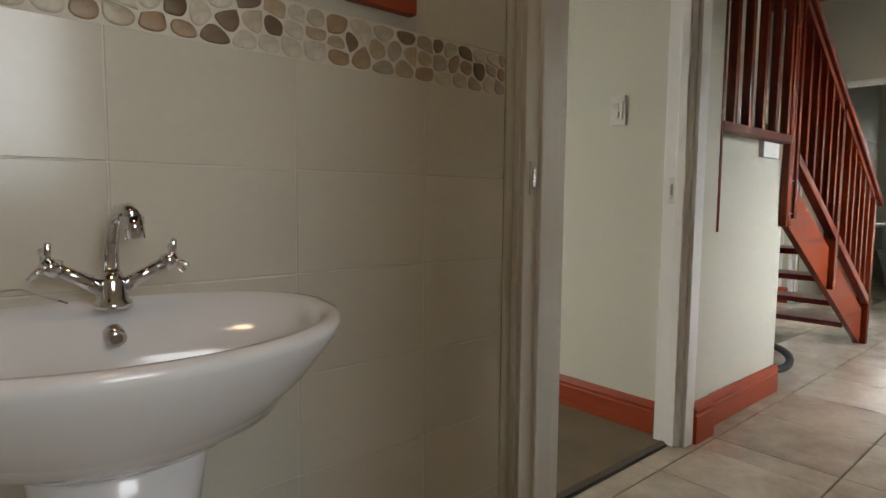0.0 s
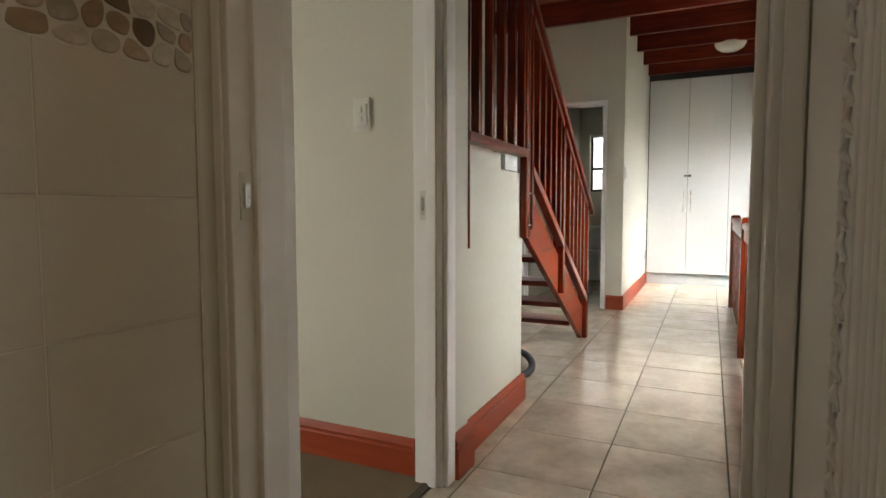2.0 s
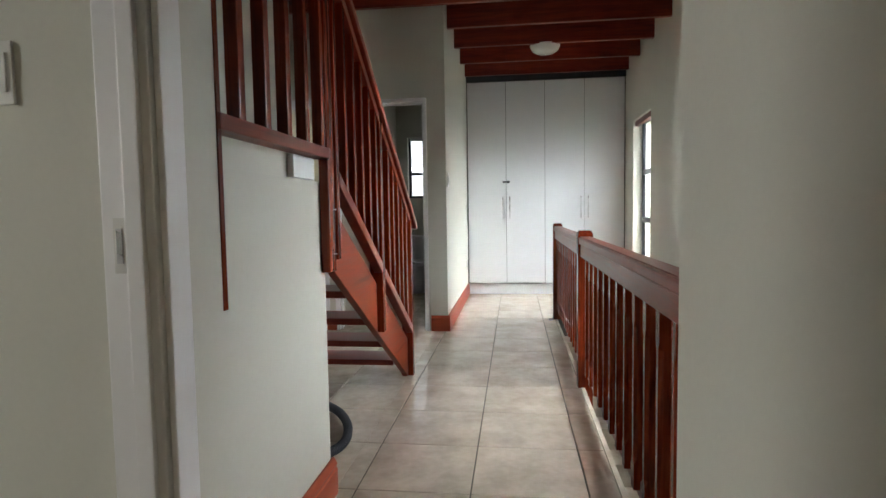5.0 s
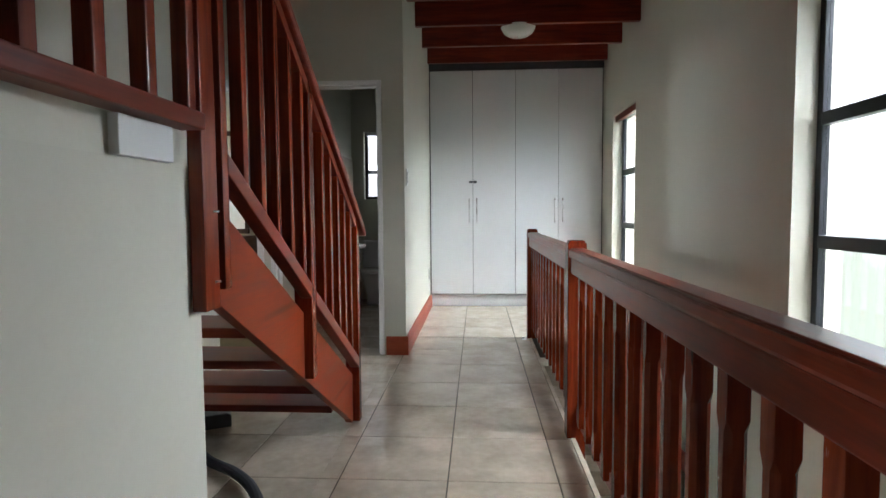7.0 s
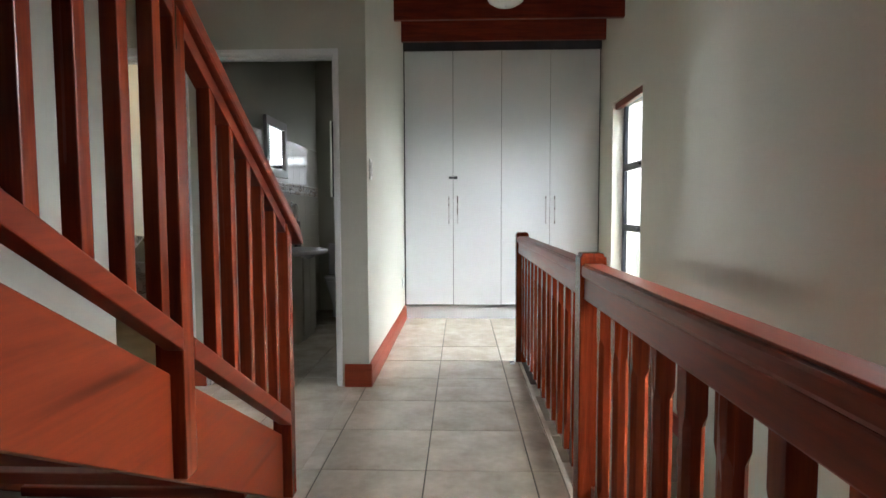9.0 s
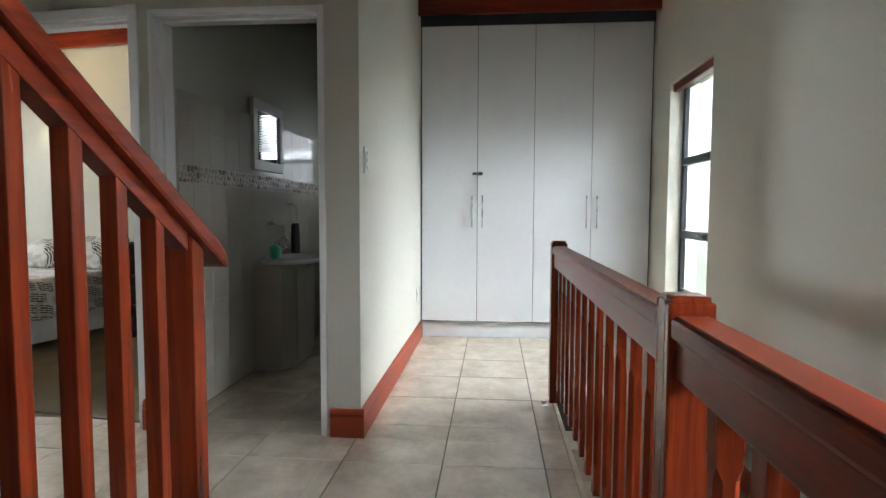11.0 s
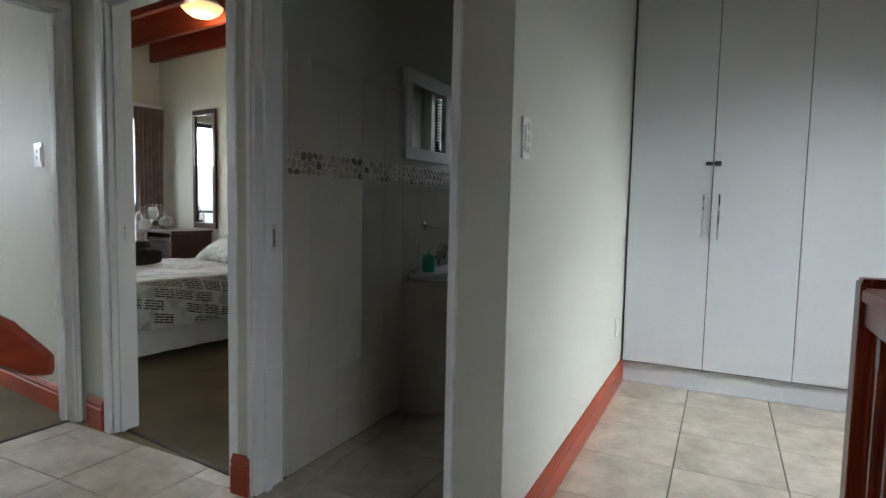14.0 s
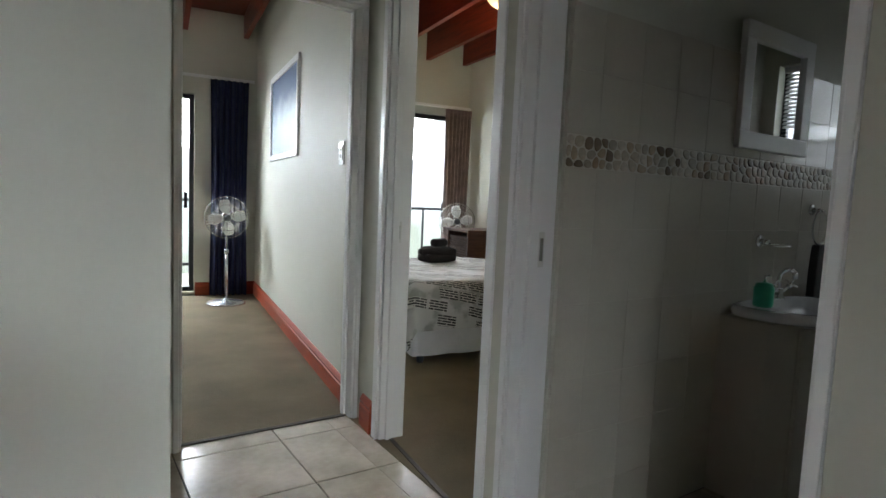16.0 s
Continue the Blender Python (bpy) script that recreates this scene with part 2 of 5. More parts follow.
def printed_cloth():
    """White duvet cloth with grey patches and blocks of small black print, like newspaper."""
    m = bpy.data.materials.new("printed_duvet_cloth")
    m.use_nodes = True
    n, l = m.node_tree.nodes, m.node_tree.links
    b = n["Principled BSDF"]
    tc = n.new("ShaderNodeTexCoord")
    sep = n.new("ShaderNodeSeparateXYZ")
    l.new(tc.outputs["Object"], sep.inputs[0])
    add = n.new("ShaderNodeMath")
    add.operation = "ADD"
    l.new(sep.outputs["X"], add.inputs[0])
    l.new(sep.outputs["Y"], add.inputs[1])
    su = n.new("ShaderNodeMath")
    su.operation = "MULTIPLY_ADD"
    su.inputs[1].default_value = 0.45
    l.new(sep.outputs["Y"], su.inputs[0])
    l.new(sep.outputs["Z"], su.inputs[2])
    co = n.new("ShaderNodeCombineXYZ")
    l.new(add.outputs[0], co.inputs["X"])
    l.new(su.outputs[0], co.inputs["Y"])
    mp = n.new("ShaderNodeMapping")
    mp.inputs["Rotation"].default_value = (0, 0, 0.22)
    l.new(co.outputs[0], mp.inputs[0])
    br = n.new("ShaderNodeTexBrick")
    br.inputs["Scale"].default_value = 13
    br.inputs["Mortar Size"].default_value = 0.045
    br.inputs["Brick Width"].default_value = 0.9
    br.inputs["Color1"].default_value, br.inputs["Color2"].default_value = (0.012, 0.012, 0.014, 1), (0.10, 0.10, 0.10, 1)
    br.inputs["Mortar"].default_value = (0.62, 0.61, 0.57, 1)
    l.new(mp.outputs[0], br.inputs[0])
    blocks = n.new("ShaderNodeTexBrick")
    blocks.inputs["Scale"].default_value = 5.0
    blocks.inputs["Mortar Size"].default_value = 0.05
    blocks.inputs["Brick Width"].default_value = 0.75
    blocks.inputs["Row Height"].default_value = 0.5
    blocks.inputs["Color1"].default_value, blocks.inputs["Color2"].default_value = (0, 0, 0, 1), (1, 1, 1, 1)
    blocks.inputs["Mortar"].default_value = (0, 0, 0, 1)
    l.new(mp.outputs[0], blocks.inputs[0])
    gate = n.new("ShaderNodeMapRange")
    gate.inputs["From Min"].default_value, gate.inputs["From Max"].default_value = 0.30, 0.34
    l.new(blocks.outputs["Color"], gate.inputs[0])
    low = n.new("ShaderNodeMapRange")
    low.inputs["From Min"].default_value, low.inputs["From Max"].default_value = 0.585, 0.625
    low.inputs["To Min"].default_value, low.inputs["To Max"].default_value = 1.0, 0.06
    l.new(sep.outputs["Z"], low.inputs[0])
    mu = n.new("ShaderNodeMath")
    mu.operation = "MULTIPLY"
    l.new(gate.outputs[0], mu.inputs[0])
    l.new(low.outputs[0], mu.inputs[1])
    ns = n.new("ShaderNodeTexNoise")
    ns.inputs["Scale"].default_value, ns.inputs["Detail"].default_value = 5.0, 4
    l.new(tc.outputs["Object"], ns.inputs[0])
    ramp = n.new("ShaderNodeValToRGB")
    ramp.color_ramp.elements[0].position, ramp.color_ramp.elements[1].position = 0.50, 0.56
    ramp.color_ramp.elements[0].color, ramp.color_ramp.elements[1].color = (0.55, 0.55, 0.54, 1), (0.36, 0.365, 0.345, 1)
    l.new(ns.outputs[0], ramp.inputs[0])
    base = n.new("ShaderNodeMix")
    base.data_type = "RGBA"
    base.inputs["A"].default_value = (0.62, 0.62, 0.63, 1)
    l.new(low.outputs[0], base.inputs["Factor"])
    l.new(ramp.outputs[0], base.inputs["B"])
    mix = n.new("ShaderNodeMix")
    mix.data_type = "RGBA"
    l.new(mu.outputs[0], mix.inputs["Factor"])
    l.new(base.outputs["Result"], mix.inputs["A"])
    l.new(br.outputs["Color"], mix.inputs["B"])
    l.new(mix.outputs["Result"], b.inputs["Base Color"])
    b.inputs["Roughness"].default_value = 0.9
    return m


M_PRINT = printed_cloth()


def picture_print():
    m = bpy.data.materials.new("blue_seascape_print")
    m.use_nodes = True
    n, l = m.node_tree.nodes, m.node_tree.links
    b = n["Principled BSDF"]
    tc = n.new("ShaderNodeTexCoord")
    sep = n.new("ShaderNodeSeparateXYZ")
    l.new(tc.outputs["Generated"], sep.inputs[0])
    ns = n.new("ShaderNodeTexNoise")
    ns.inputs["Scale"].default_value, ns.inputs["Detail"].default_value = 4, 6
    l.new(tc.outputs["Generated"], ns.inputs[0])
    ma = n.new("ShaderNodeMath")
    ma.operation = "MULTIPLY_ADD"
    ma.inputs[1].default_value = 0.5
    l.new(ns.outputs[0], ma.inputs[0])
    l.new(sep.outputs["Z"], ma.inputs[2])
    ramp = n.new("ShaderNodeValToRGB")
    ramp.color_ramp.elements[0].color = (0.20, 0.24, 0.32, 1)
    ramp.color_ramp.elements[1].color = (0.07, 0.12, 0.25, 1)
    e = ramp.color_ramp.elements.new(0.65)
    e.color = (0.30, 0.40, 0.52, 1)
    ramp.color_ramp.elements[2].position = 1.1
    l.new(ma.outputs[0], ramp.inputs[0])
    l.new(ramp.outputs[0], b.inputs["Base Color"])
    b.inputs["Roughness"].default_value = 0.5
    b.inputs["Specular IOR Level"].default_value = 0.2
    return m


M_PICTURE = picture_print()


def view_glow_material():
    """Glowing backdrop for the blown-out view beyond the windows: white above, very pale green below."""
    m = bpy.data.materials.new("glowing_window_backdrop")
    m.use_nodes = True
    n, l = m.node_tree.nodes, m.node_tree.links
    n.remove(n["Principled BSDF"])
    em = n.new("ShaderNodeEmission")
    tc = n.new("ShaderNodeTexCoord")
    sep = n.new("ShaderNodeSeparateXYZ")
    l.new(tc.outputs["Object"], sep.inputs[0])
    ns = n.new("ShaderNodeTexNoise")
    ns.inputs["Scale"].default_value, ns.inputs["Detail"].default_value = 0.9, 6
    l.new(tc.outputs["Object"], ns.inputs[0])
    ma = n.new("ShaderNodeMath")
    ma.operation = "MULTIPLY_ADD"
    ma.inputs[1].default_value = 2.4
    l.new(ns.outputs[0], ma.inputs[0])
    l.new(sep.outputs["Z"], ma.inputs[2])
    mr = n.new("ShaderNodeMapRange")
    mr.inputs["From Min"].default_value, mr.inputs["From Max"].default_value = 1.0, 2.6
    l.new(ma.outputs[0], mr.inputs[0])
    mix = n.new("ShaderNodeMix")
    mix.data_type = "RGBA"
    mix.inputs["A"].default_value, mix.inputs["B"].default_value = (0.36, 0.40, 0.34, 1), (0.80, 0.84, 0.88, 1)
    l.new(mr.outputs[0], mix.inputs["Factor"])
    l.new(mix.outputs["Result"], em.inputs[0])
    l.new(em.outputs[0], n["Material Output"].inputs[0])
    return m


M_VIEW_GLOW = view_glow_material()


# ---- mesh helpers ----
def box(bm, x0, x1, y0, y1, z0, z1, bevel=0.0):
    g = bmesh.ops.create_cube(bm, size=1.0)
    for v in g["verts"]:
        v.co = Vector((x0 + (v.co.x + 0.5) * (x1 - x0), y0 + (v.co.y + 0.5) * (y1 - y0), z0 + (v.co.z + 0.5) * (z1 - z0)))
    if bevel > 0:
        edges = list({e for v in g["verts"] for e in v.link_edges})
        bmesh.ops.bevel(bm, geom=edges, offset=bevel, segments=2, affect="EDGES", profile=0.6)


def prism(bm, pts, axis, a, b, bevel=0.0):
    """A prism over the closed outline pts, drawn out along the axis from a to b."""
    def at(p, w):
        return Vector((w, p[0], p[1])) if axis == 0 else Vector((p[0], w, p[1])) if axis == 1 else Vector((p[0], p[1], w))
    lo, hi = [bm.verts.new(at(p, a)) for p in pts], [bm.verts.new(at(p, b)) for p in pts]
    faces = [bm.faces.new(lo), bm.faces.new(hi[::-1])]
    for i in range(len(pts)):
        j = (i + 1) % len(pts)
        faces.append(bm.faces.new((lo[i], hi[i], hi[j], lo[j])))
    bmesh.ops.recalc_face_normals(bm, faces=faces)
    if bevel > 0:
        edges = list({e for f in faces for e in f.edges})
        bmesh.ops.bevel(bm, geom=edges, offset=bevel, segments=2, affect="EDGES", profile=0.6)


def lathe(bm, profile, cx=0.0, cy=0.0, n=32, sx=1.0, sy=1.0):
    """A body turned about the upright line through (cx, cy); profile: (radius, z) from bottom to top."""
    rings = []
    for r, z in profile:
        rings.append([bm.verts.new((cx + r * sx * math.cos(2 * math.pi * i / n), cy + r * sy * math.sin(2 * math.pi * i / n), z)) for i in range(n)])
    for a, b in zip(rings, rings[1:]):
        for i in range(n):
            j = (i + 1) % n
            bm.faces.new((a[i], a[j], b[j], b[i]))
    bm.faces.new(rings[0][::-1])
    bm.faces.new(rings[-1])


def tube(bm, pts, r, n=10):
    """A round tube along points."""
    pts = [Vector(p) for p in pts]
    rings = []
    up = Vector((0.13, 0.21, 0.97))
    for i, p in enumerate(pts):
        d = (pts[min(i + 1, len(pts) - 1)] - pts[max(i - 1, 0)]).normalized()
        s = d.cross(up)
        if s.length < 0.05:
            s = d.cross(Vector((1, 0, 0)))
        s.normalize()
        t = d.cross(s)
        rr = r[i] if isinstance(r, (list, tuple)) else r
        rings.append([bm.verts.new(p + s * rr * math.cos(2 * math.pi * k / n) + t * rr * math.sin(2 * math.pi * k / n)) for k in range(n)])
    for a, b in zip(rings, rings[1:]):
        for k in range(n):
            j = (k + 1) % n
            bm.faces.new((a[k], a[j], b[j], b[k]))
    bm.faces.new(rings[0][::-1])
    bm.faces.new(rings[-1])


def part(name, bm, material, parent=None, label="", smooth=False):
    me = bpy.data.meshes.new(name)
    bmesh.ops.recalc_face_normals(bm, faces=bm.faces[:])
    if smooth:
        for f in bm.faces:
            f.smooth = True
    bm.to_mesh(me)
    bm.free()
    me.materials.append(material)
    ob = new(name, me)
    if parent:
        ob.parent = parent
    if label:
        ob["label"] = label
    return ob


def thing(name, label, category, group="", at=(0, 0, 0)):
    ob = new(name)
    ob.location = at
    ob.empty_display_size = 0.1
    return tagged(ob, label, category, group)


def boxes(name, specs, material, parent=None, bevel=0.0, label=""):
    bm = bmesh.new()
    for s in specs:
        box(bm, *s, bevel)
    return part(name, bm, material, parent, label)


def structure(name, specs, material, bevel=0.0):
    return tagged(boxes(name, specs, material, None, bevel), kind="structure")


def wall_with(name, axis, lo, hi, f0, f1, z0, z1, openings, material):
    """A wall along the axis from lo to hi, its faces at f0 and f1, with openings (a, b, bottom, top)."""
    specs, at = [], lo
    for a, b, ob, ot in sorted(openings):
        specs.append((at, a, z0, z1))
        if ob > z0:
            specs.append((a, b, z0, ob))
        if ot < z1:
            specs.append((a, b, ot, z1))
        at = b
    specs.append((at, hi, z0, z1))
    out = [(a, b, f0, f1, c, d) if axis == 0 else (f0, f1, a, b, c, d) for a, b, c, d in specs if b - a > 1e-4]
    return structure(name, out, material)


CEIL, TOP = 3.04, 3.2
ROOM2 = Matrix.Translation((9.85, 6.6, 0)) @ Matrix.Rotation(radians(-8), 4, "Z") @ Matrix.Translation((-9.85, -6.6, 0))
ROOM3 = Matrix.Translation((7.172, 3.86, 0)) @ Matrix.Rotation(radians(-7.9), 4, "Z") @ Matrix.Translation((-7.33, -3.42, 0))


def turned(ob, room):
    """Turns a piece of the setting, built square, into its room's slanting plan."""
    ob.data.transform(room)
    for c in ob.children:
        c.data.transform(room)
    return ob


def placed(ob, room):
    """Moves a top-level thing, built square, to its place in the slanting room."""
    ob.matrix_world = room @ ob.matrix_basis
    return ob


# ---- structure ----
wall_with("wall_south", 0, 2.9, 10.2, -0.92, -0.68, -3.4, TOP, [(4.41, 5.34, 0.5, 2.14), (8.02, 8.90, 0.5, 2.14)], M_PAINT)
structure("wall_east_cupboard", [(9.99, 10.2, -0.68, 1.35, 0, TOP)], M_PAINT)
wall_with("wall_pier_east", 0, 7.0, 10.2, 1.35, 1.52, 0, TOP, [], M_PAINT)
wall_with("wall_hall_east", 1, 1.52, 2.52, 7.0, 7.18, 0, TOP, [(1.52, 2.42, 0, 2.14)], M_PAINT)
SKEW = Matrix.Translation((7.0, 2.40, 0)) @ Euler((0, 0, radians(-6.9))).to_matrix().to_4x4() @ Matrix.Translation((-7.0, -2.40, 0))


def skewed(ob):
    """Turns a piece of the setting into the bedroom door's slanting wall."""
    ob.data.transform(SKEW)
    return ob


skewed(wall_with("wall_hall_slant", 1, 2.50, 3.86, 7.0, 7.13, 0, TOP, [(2.505, 3.495, 0, 2.14)], M_PAINT))
wall_with("wall_bath_two_east", 1, 1.52, 2.4, 9.9, 10.1, 0, TOP, [(1.62, 2.24, 1.30, 2.16)], M_PAINT)
structure("wall_bath_two_north", [(7.18, 10.1, 2.4, 2.52, 0, TOP)], M_PAINT)
turned(structure("wall_bedroom_two_east", [(9.85, 10.05, 2.46, 6.8, 0, TOP)], M_PAINT), ROOM2)
turned(wall_with("wall_bedroom_two_north", 0, 7.62, 9.85, 6.6, 6.8, 0, TOP, [(8.2, 9.67, 0.02, 2.12)], M_PAINT), ROOM2)
bm = bmesh.new()
prism(bm, [(7.30, 3.84), (7.84, 7.85), (7.715, 7.85), (7.178, 3.92), (7.160, 3.78)], 2, 0, TOP)
tagged(part("wall_bedroom_three_east", bm, M_PAINT), kind="structure")
turned(wall_with("wall_bedroom_three_north", 0, 3.7, 7.33, 7.2, 7.4, 0, TOP, [(5.5, 6.69, 0.04, 2.16)], M_PAINT), ROOM3)
wall_with("wall_hall_north", 0, 3.8, 7.155, 3.76, 3.90, 0, TOP, [(6.265, 7.155, 0, 2.14)], M_PAINT)
structure("wall_bedroom_three_west", [(3.8, 4.0, 3.90, 8.6, 0, TOP)], M_PAINT)
structure("wall_stair_north", [(2.88, 6.062, 2.42, 2.54, 0, TOP), (5.942, 6.062, 2.54, 3.76, 0, TOP)], M_PAINT)
structure("wall_room_one_east", [(2.88, 3.0, 1.54, 2.42, 0, TOP), (2.88, 3.0, 2.54, 5.2, 0, TOP)], M_PAINT)
# Unseen wall; its window opening is added to admit the lamp for room one.
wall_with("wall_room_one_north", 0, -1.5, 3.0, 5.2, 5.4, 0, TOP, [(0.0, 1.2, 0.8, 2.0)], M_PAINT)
structure("wall_room_one_west", [(-1.7, -1.5, 1.54, 5.4, 0, TOP)], M_PAINT)
wall_with("wall_room_one_south", 0, 1.72, 3.065, 1.42, 1.54, 0, TOP, [(1.98, 2.86, 0, 2.14)], M_PAINT)
structure("wall_bath_one_north", [(-1.5, 1.72, 1.352, 1.54, 0, TOP)], M_PAINT)
wall_with("wall_bath_one_east", 1, -0.9, 1.42, 1.73, 1.8, 0, TOP, [(0.45, 1.36, 0, 2.14)], M_PAINT)
structure("door_lining_bath_one", [(1.802, 1.9, 1.345, 1.419, 0, TOP)], M_FRAME, 0.004)
structure("wall_bath_one_west", [(-1.5, -1.3, -1.1, 1.352, 0, TOP)], M_PAINT)
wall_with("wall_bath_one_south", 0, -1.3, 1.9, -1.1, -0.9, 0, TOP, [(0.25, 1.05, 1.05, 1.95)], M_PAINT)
structure("wall_hall_south", [(1.802, 2.9, 0.30, 0.43, 0, TOP), (2.78, 2.9, -0.92, 0.30, -3.4, TOP)], M_PAINT)
structure("wall_under_landing", [(3.067, 3.91, 1.457, 1.55, 0, 1.225)], M_PAINT)
structure("wall_well_north", [(2.9, 7.65, 0.31, 0.45, -3.4, -0.22)], M_PAINT)

structure("ceiling", [(-1.7, 10.4, -1.1, 8.6, CEIL, TOP)], M_BOARD)

structure("floor_slab", [(2.9, 7.65, 0.315, 3.72, -0.22, -0.006), (7.65, 10.2, -0.68, 3.0, -0.22, -0.006), (1.8, 2.9, 0.43, 1.48, -0.22, -0.006), (6.3, 7.16, 3.72, 3.8, -0.22, -0.006)], M_GROUT)
structure("floor_bath_one", [(-1.5, 1.8, -1.1, 1.54, -0.22, -0.001)], M_TILE)
structure("carpet_room_one", [(-1.5, 2.88, 1.48, 5.2, -0.22, 0.002)], M_CARPET)
structure("carpet_bedroom_three", [(4.0, 7.8, 3.83, 8.3, -0.22, 0.002)], M_CARPET)
bm = bmesh.new()
prism(bm, [(7.10, 2.525), (9.35, 2.525), (9.92, 6.72), (7.62, 7.02), (7.32, 4.6), (7.12, 3.80)], 2, -0.2, 0.003)
tagged(part("carpet_bedroom_two", bm, M_CARPET), kind="structure")
structure("floor_lower_storey", [(2.9, 10.2, -0.68, 0.31, -3.6, -3.4)], M_TILE)

# roof over the window heads and ground outside
bm = bmesh.new()
R = 400
vs = [bm.verts.new((x, y, -3.0)) for x, y in ((-R, -R), (R, -R), (R, R), (-R, R))]
bm.faces.new(vs)
tagged(part("ground", bm, M_GRASS), kind="structure")


# Self-lit sheets added outside; their emission whitens the panes and lights the rooms.
structure("backdrop_south", [(-6, 18, -9.1, -9.0, -3.6, 8)], M_VIEW_GLOW)
structure("backdrop_north", [(-6, 18, 14.0, 14.1, -3.6, 8)], M_VIEW_GLOW)
structure("backdrop_east", [(18, 18.1, -9, 14, -3.6, 8)], M_VIEW_GLOW)


# ---- doors and frames ----
def door_frame(name, axis, a, b, front, back, top, arch=0.055, proud=0.012, stop=None):
    """A painted frame round an opening from a to b, with architraves on its front and a stop in its depth."""
    t = 0.035
    lo, hi = min(front, back), max(front, back)
    s = -1 if front < back else 1
    rows = []
    for u0, u1, z0, z1 in ((a, a + t, 0, top), (b - t, b, 0, top), (a + t, b - t, top - t, top)):
        rows.append((u0, u1, lo + 0.002, hi - 0.002, z0, z1))
    w0, w1 = sorted((front + s * 0.001, front + s * (proud + 0.004)))
    for u0, u1, z0, z1 in ((a - arch, a + 0.024, 0, top + arch), (b - 0.024, b + arch, 0, top + arch), (a + 0.024, b - 0.024, top - 0.024, top + arch)):
        rows.append((u0, u1, w0, w1, z0, z1))
    s0, s1 = stop or ((lo + hi) / 2 - 0.005, (lo + hi) / 2 + 0.03)
    for u0, u1, z0, z1 in ((a + t, a + t + 0.014, 0, top - t), (b - t - 0.014, b - t, 0, top - t), (a + t + 0.014, b - t - 0.014, top - t - 0.014, top - t)):
        rows.append((u0, u1, s0, s1, z0, z1))
    bm = bmesh.new()
    for u0, u1, f0, f1, z0, z1 in rows:
        if axis == 0:
            box(bm, u0, u1, f0, f1, z0, z1, 0.004)
        else:
            box(bm, f0, f1, u0, u1, z0, z1, 0.004)
    ob = tagged(part(name, bm, M_FRAME), kind="structure")
    return ob


f1 = door_frame("door_frame_room_one", 0, 1.98, 2.86, 1.42, 1.538, 2.14, 0.05, 0.012, (1.44, 1.478))
f2 = door_frame("door_frame_bath_one", 1, 0.45, 1.36, 1.73, 1.8, 2.14, 0.0, 0.004, (1.782, 1.797))
f3 = door_frame("door_frame_bath_two", 1, 1.522, 2.42, 7.0, 7.16, 2.14, 0.0, 0.006, (7.045, 7.082))
f4 = skewed(door_frame("door_frame_bedroom_two", 1, 2.505, 3.495, 7.0, 7.13, 2.14, 0.03, 0.012, (7.03, 7.065)))
f5 = door_frame("door_frame_bedroom_three", 0, 6.265, 7.155, 3.76, 3.90, 2.14, 0.0, 0.006)


def strike_plate(parent, x, y, z0, z1, axis):
    bm = bmesh.new()
    if axis == 0:
        box(bm, x - 0.0015, x + 0.0015, y - 0.014, y + 0.014, z0, z1, 0.0005)
    else:
        box(bm, x - 0.014, x + 0.014, y - 0.0015, y + 0.0015, z0, z1, 0.0005)
    pl = part("strike_plate", bm, M_PLASTIC, parent, "pale painted strike plate")
    bm = bmesh.new()
    if axis == 0:
        box(bm, x - 0.004, x - 0.001, y - 0.005, y + 0.007, z0 + 0.02, z1 - 0.02)
    else:
        box(bm, x - 0.005, x + 0.007, y - 0.004, y - 0.001, z0 + 0.02, z1 - 0.02)
    part("latch_hole", bm, M_STEEL, pl)


strike_plate(f1, 2.823, 1.495, 0.997, 1.105, 0)
strike_plate(f2, 1.765, 1.323, 1.02, 1.107, 1)
strike_plate(f3, 7.10, 2.383, 0.98, 1.09, 1)
strike_plate(f4, 7.19, 3.437, 0.96, 1.06, 1)
structure("threshold_strip_room_one", [(1.98, 2.86, 1.47, 1.50, 0.0, 0.006)], M_GROUT)
structure("threshold_strip_bedroom_three", [(6.30, 7.12, 3.81, 3.835, 0.0, 0.006)], M_GROUT)
skewed(structure("threshold_strip_bedroom_two", [(7.05, 7.07, 2.54, 3.46, 0.0, 0.007)], M_GROUT))


# ---- skirting ----
def skirt(name, x0, y0, x1, y1, nx, ny, h=0.145, t=0.02, z=0.0):
    """A moulded skirting board along the wall from (x0, y0) to (x1, y1), proud towards (nx, ny)."""
    prof = [(0, 0), (t, 0), (t, h * 0.68), (t * 0.8, h * 0.72), (t * 0.8, h * 0.78), (t * 0.95, h * 0.82), (t * 0.6, h * 0.93), (t * 0.3, h), (0, h)]
    bm = bmesh.new()
    ends = [[bm.verts.new((x + nx * (o + 0.001), y + ny * (o + 0.001), z + u)) for o, u in prof] for x, y in ((x0, y0), (x1, y1))]
    bm.faces.new(ends[0])
    bm.faces.new(ends[1][::-1])
    for i in range(len(prof)):
        j = (i + 1) % len(prof)
        bm.faces.new((ends[0][i], ends[0][j], ends[1][j], ends[1][i]))
    return tagged(part(name, bm, M_SKIRTY if abs(y1 - y0) > abs(x1 - x0) else M_SKIRT), kind="structure")


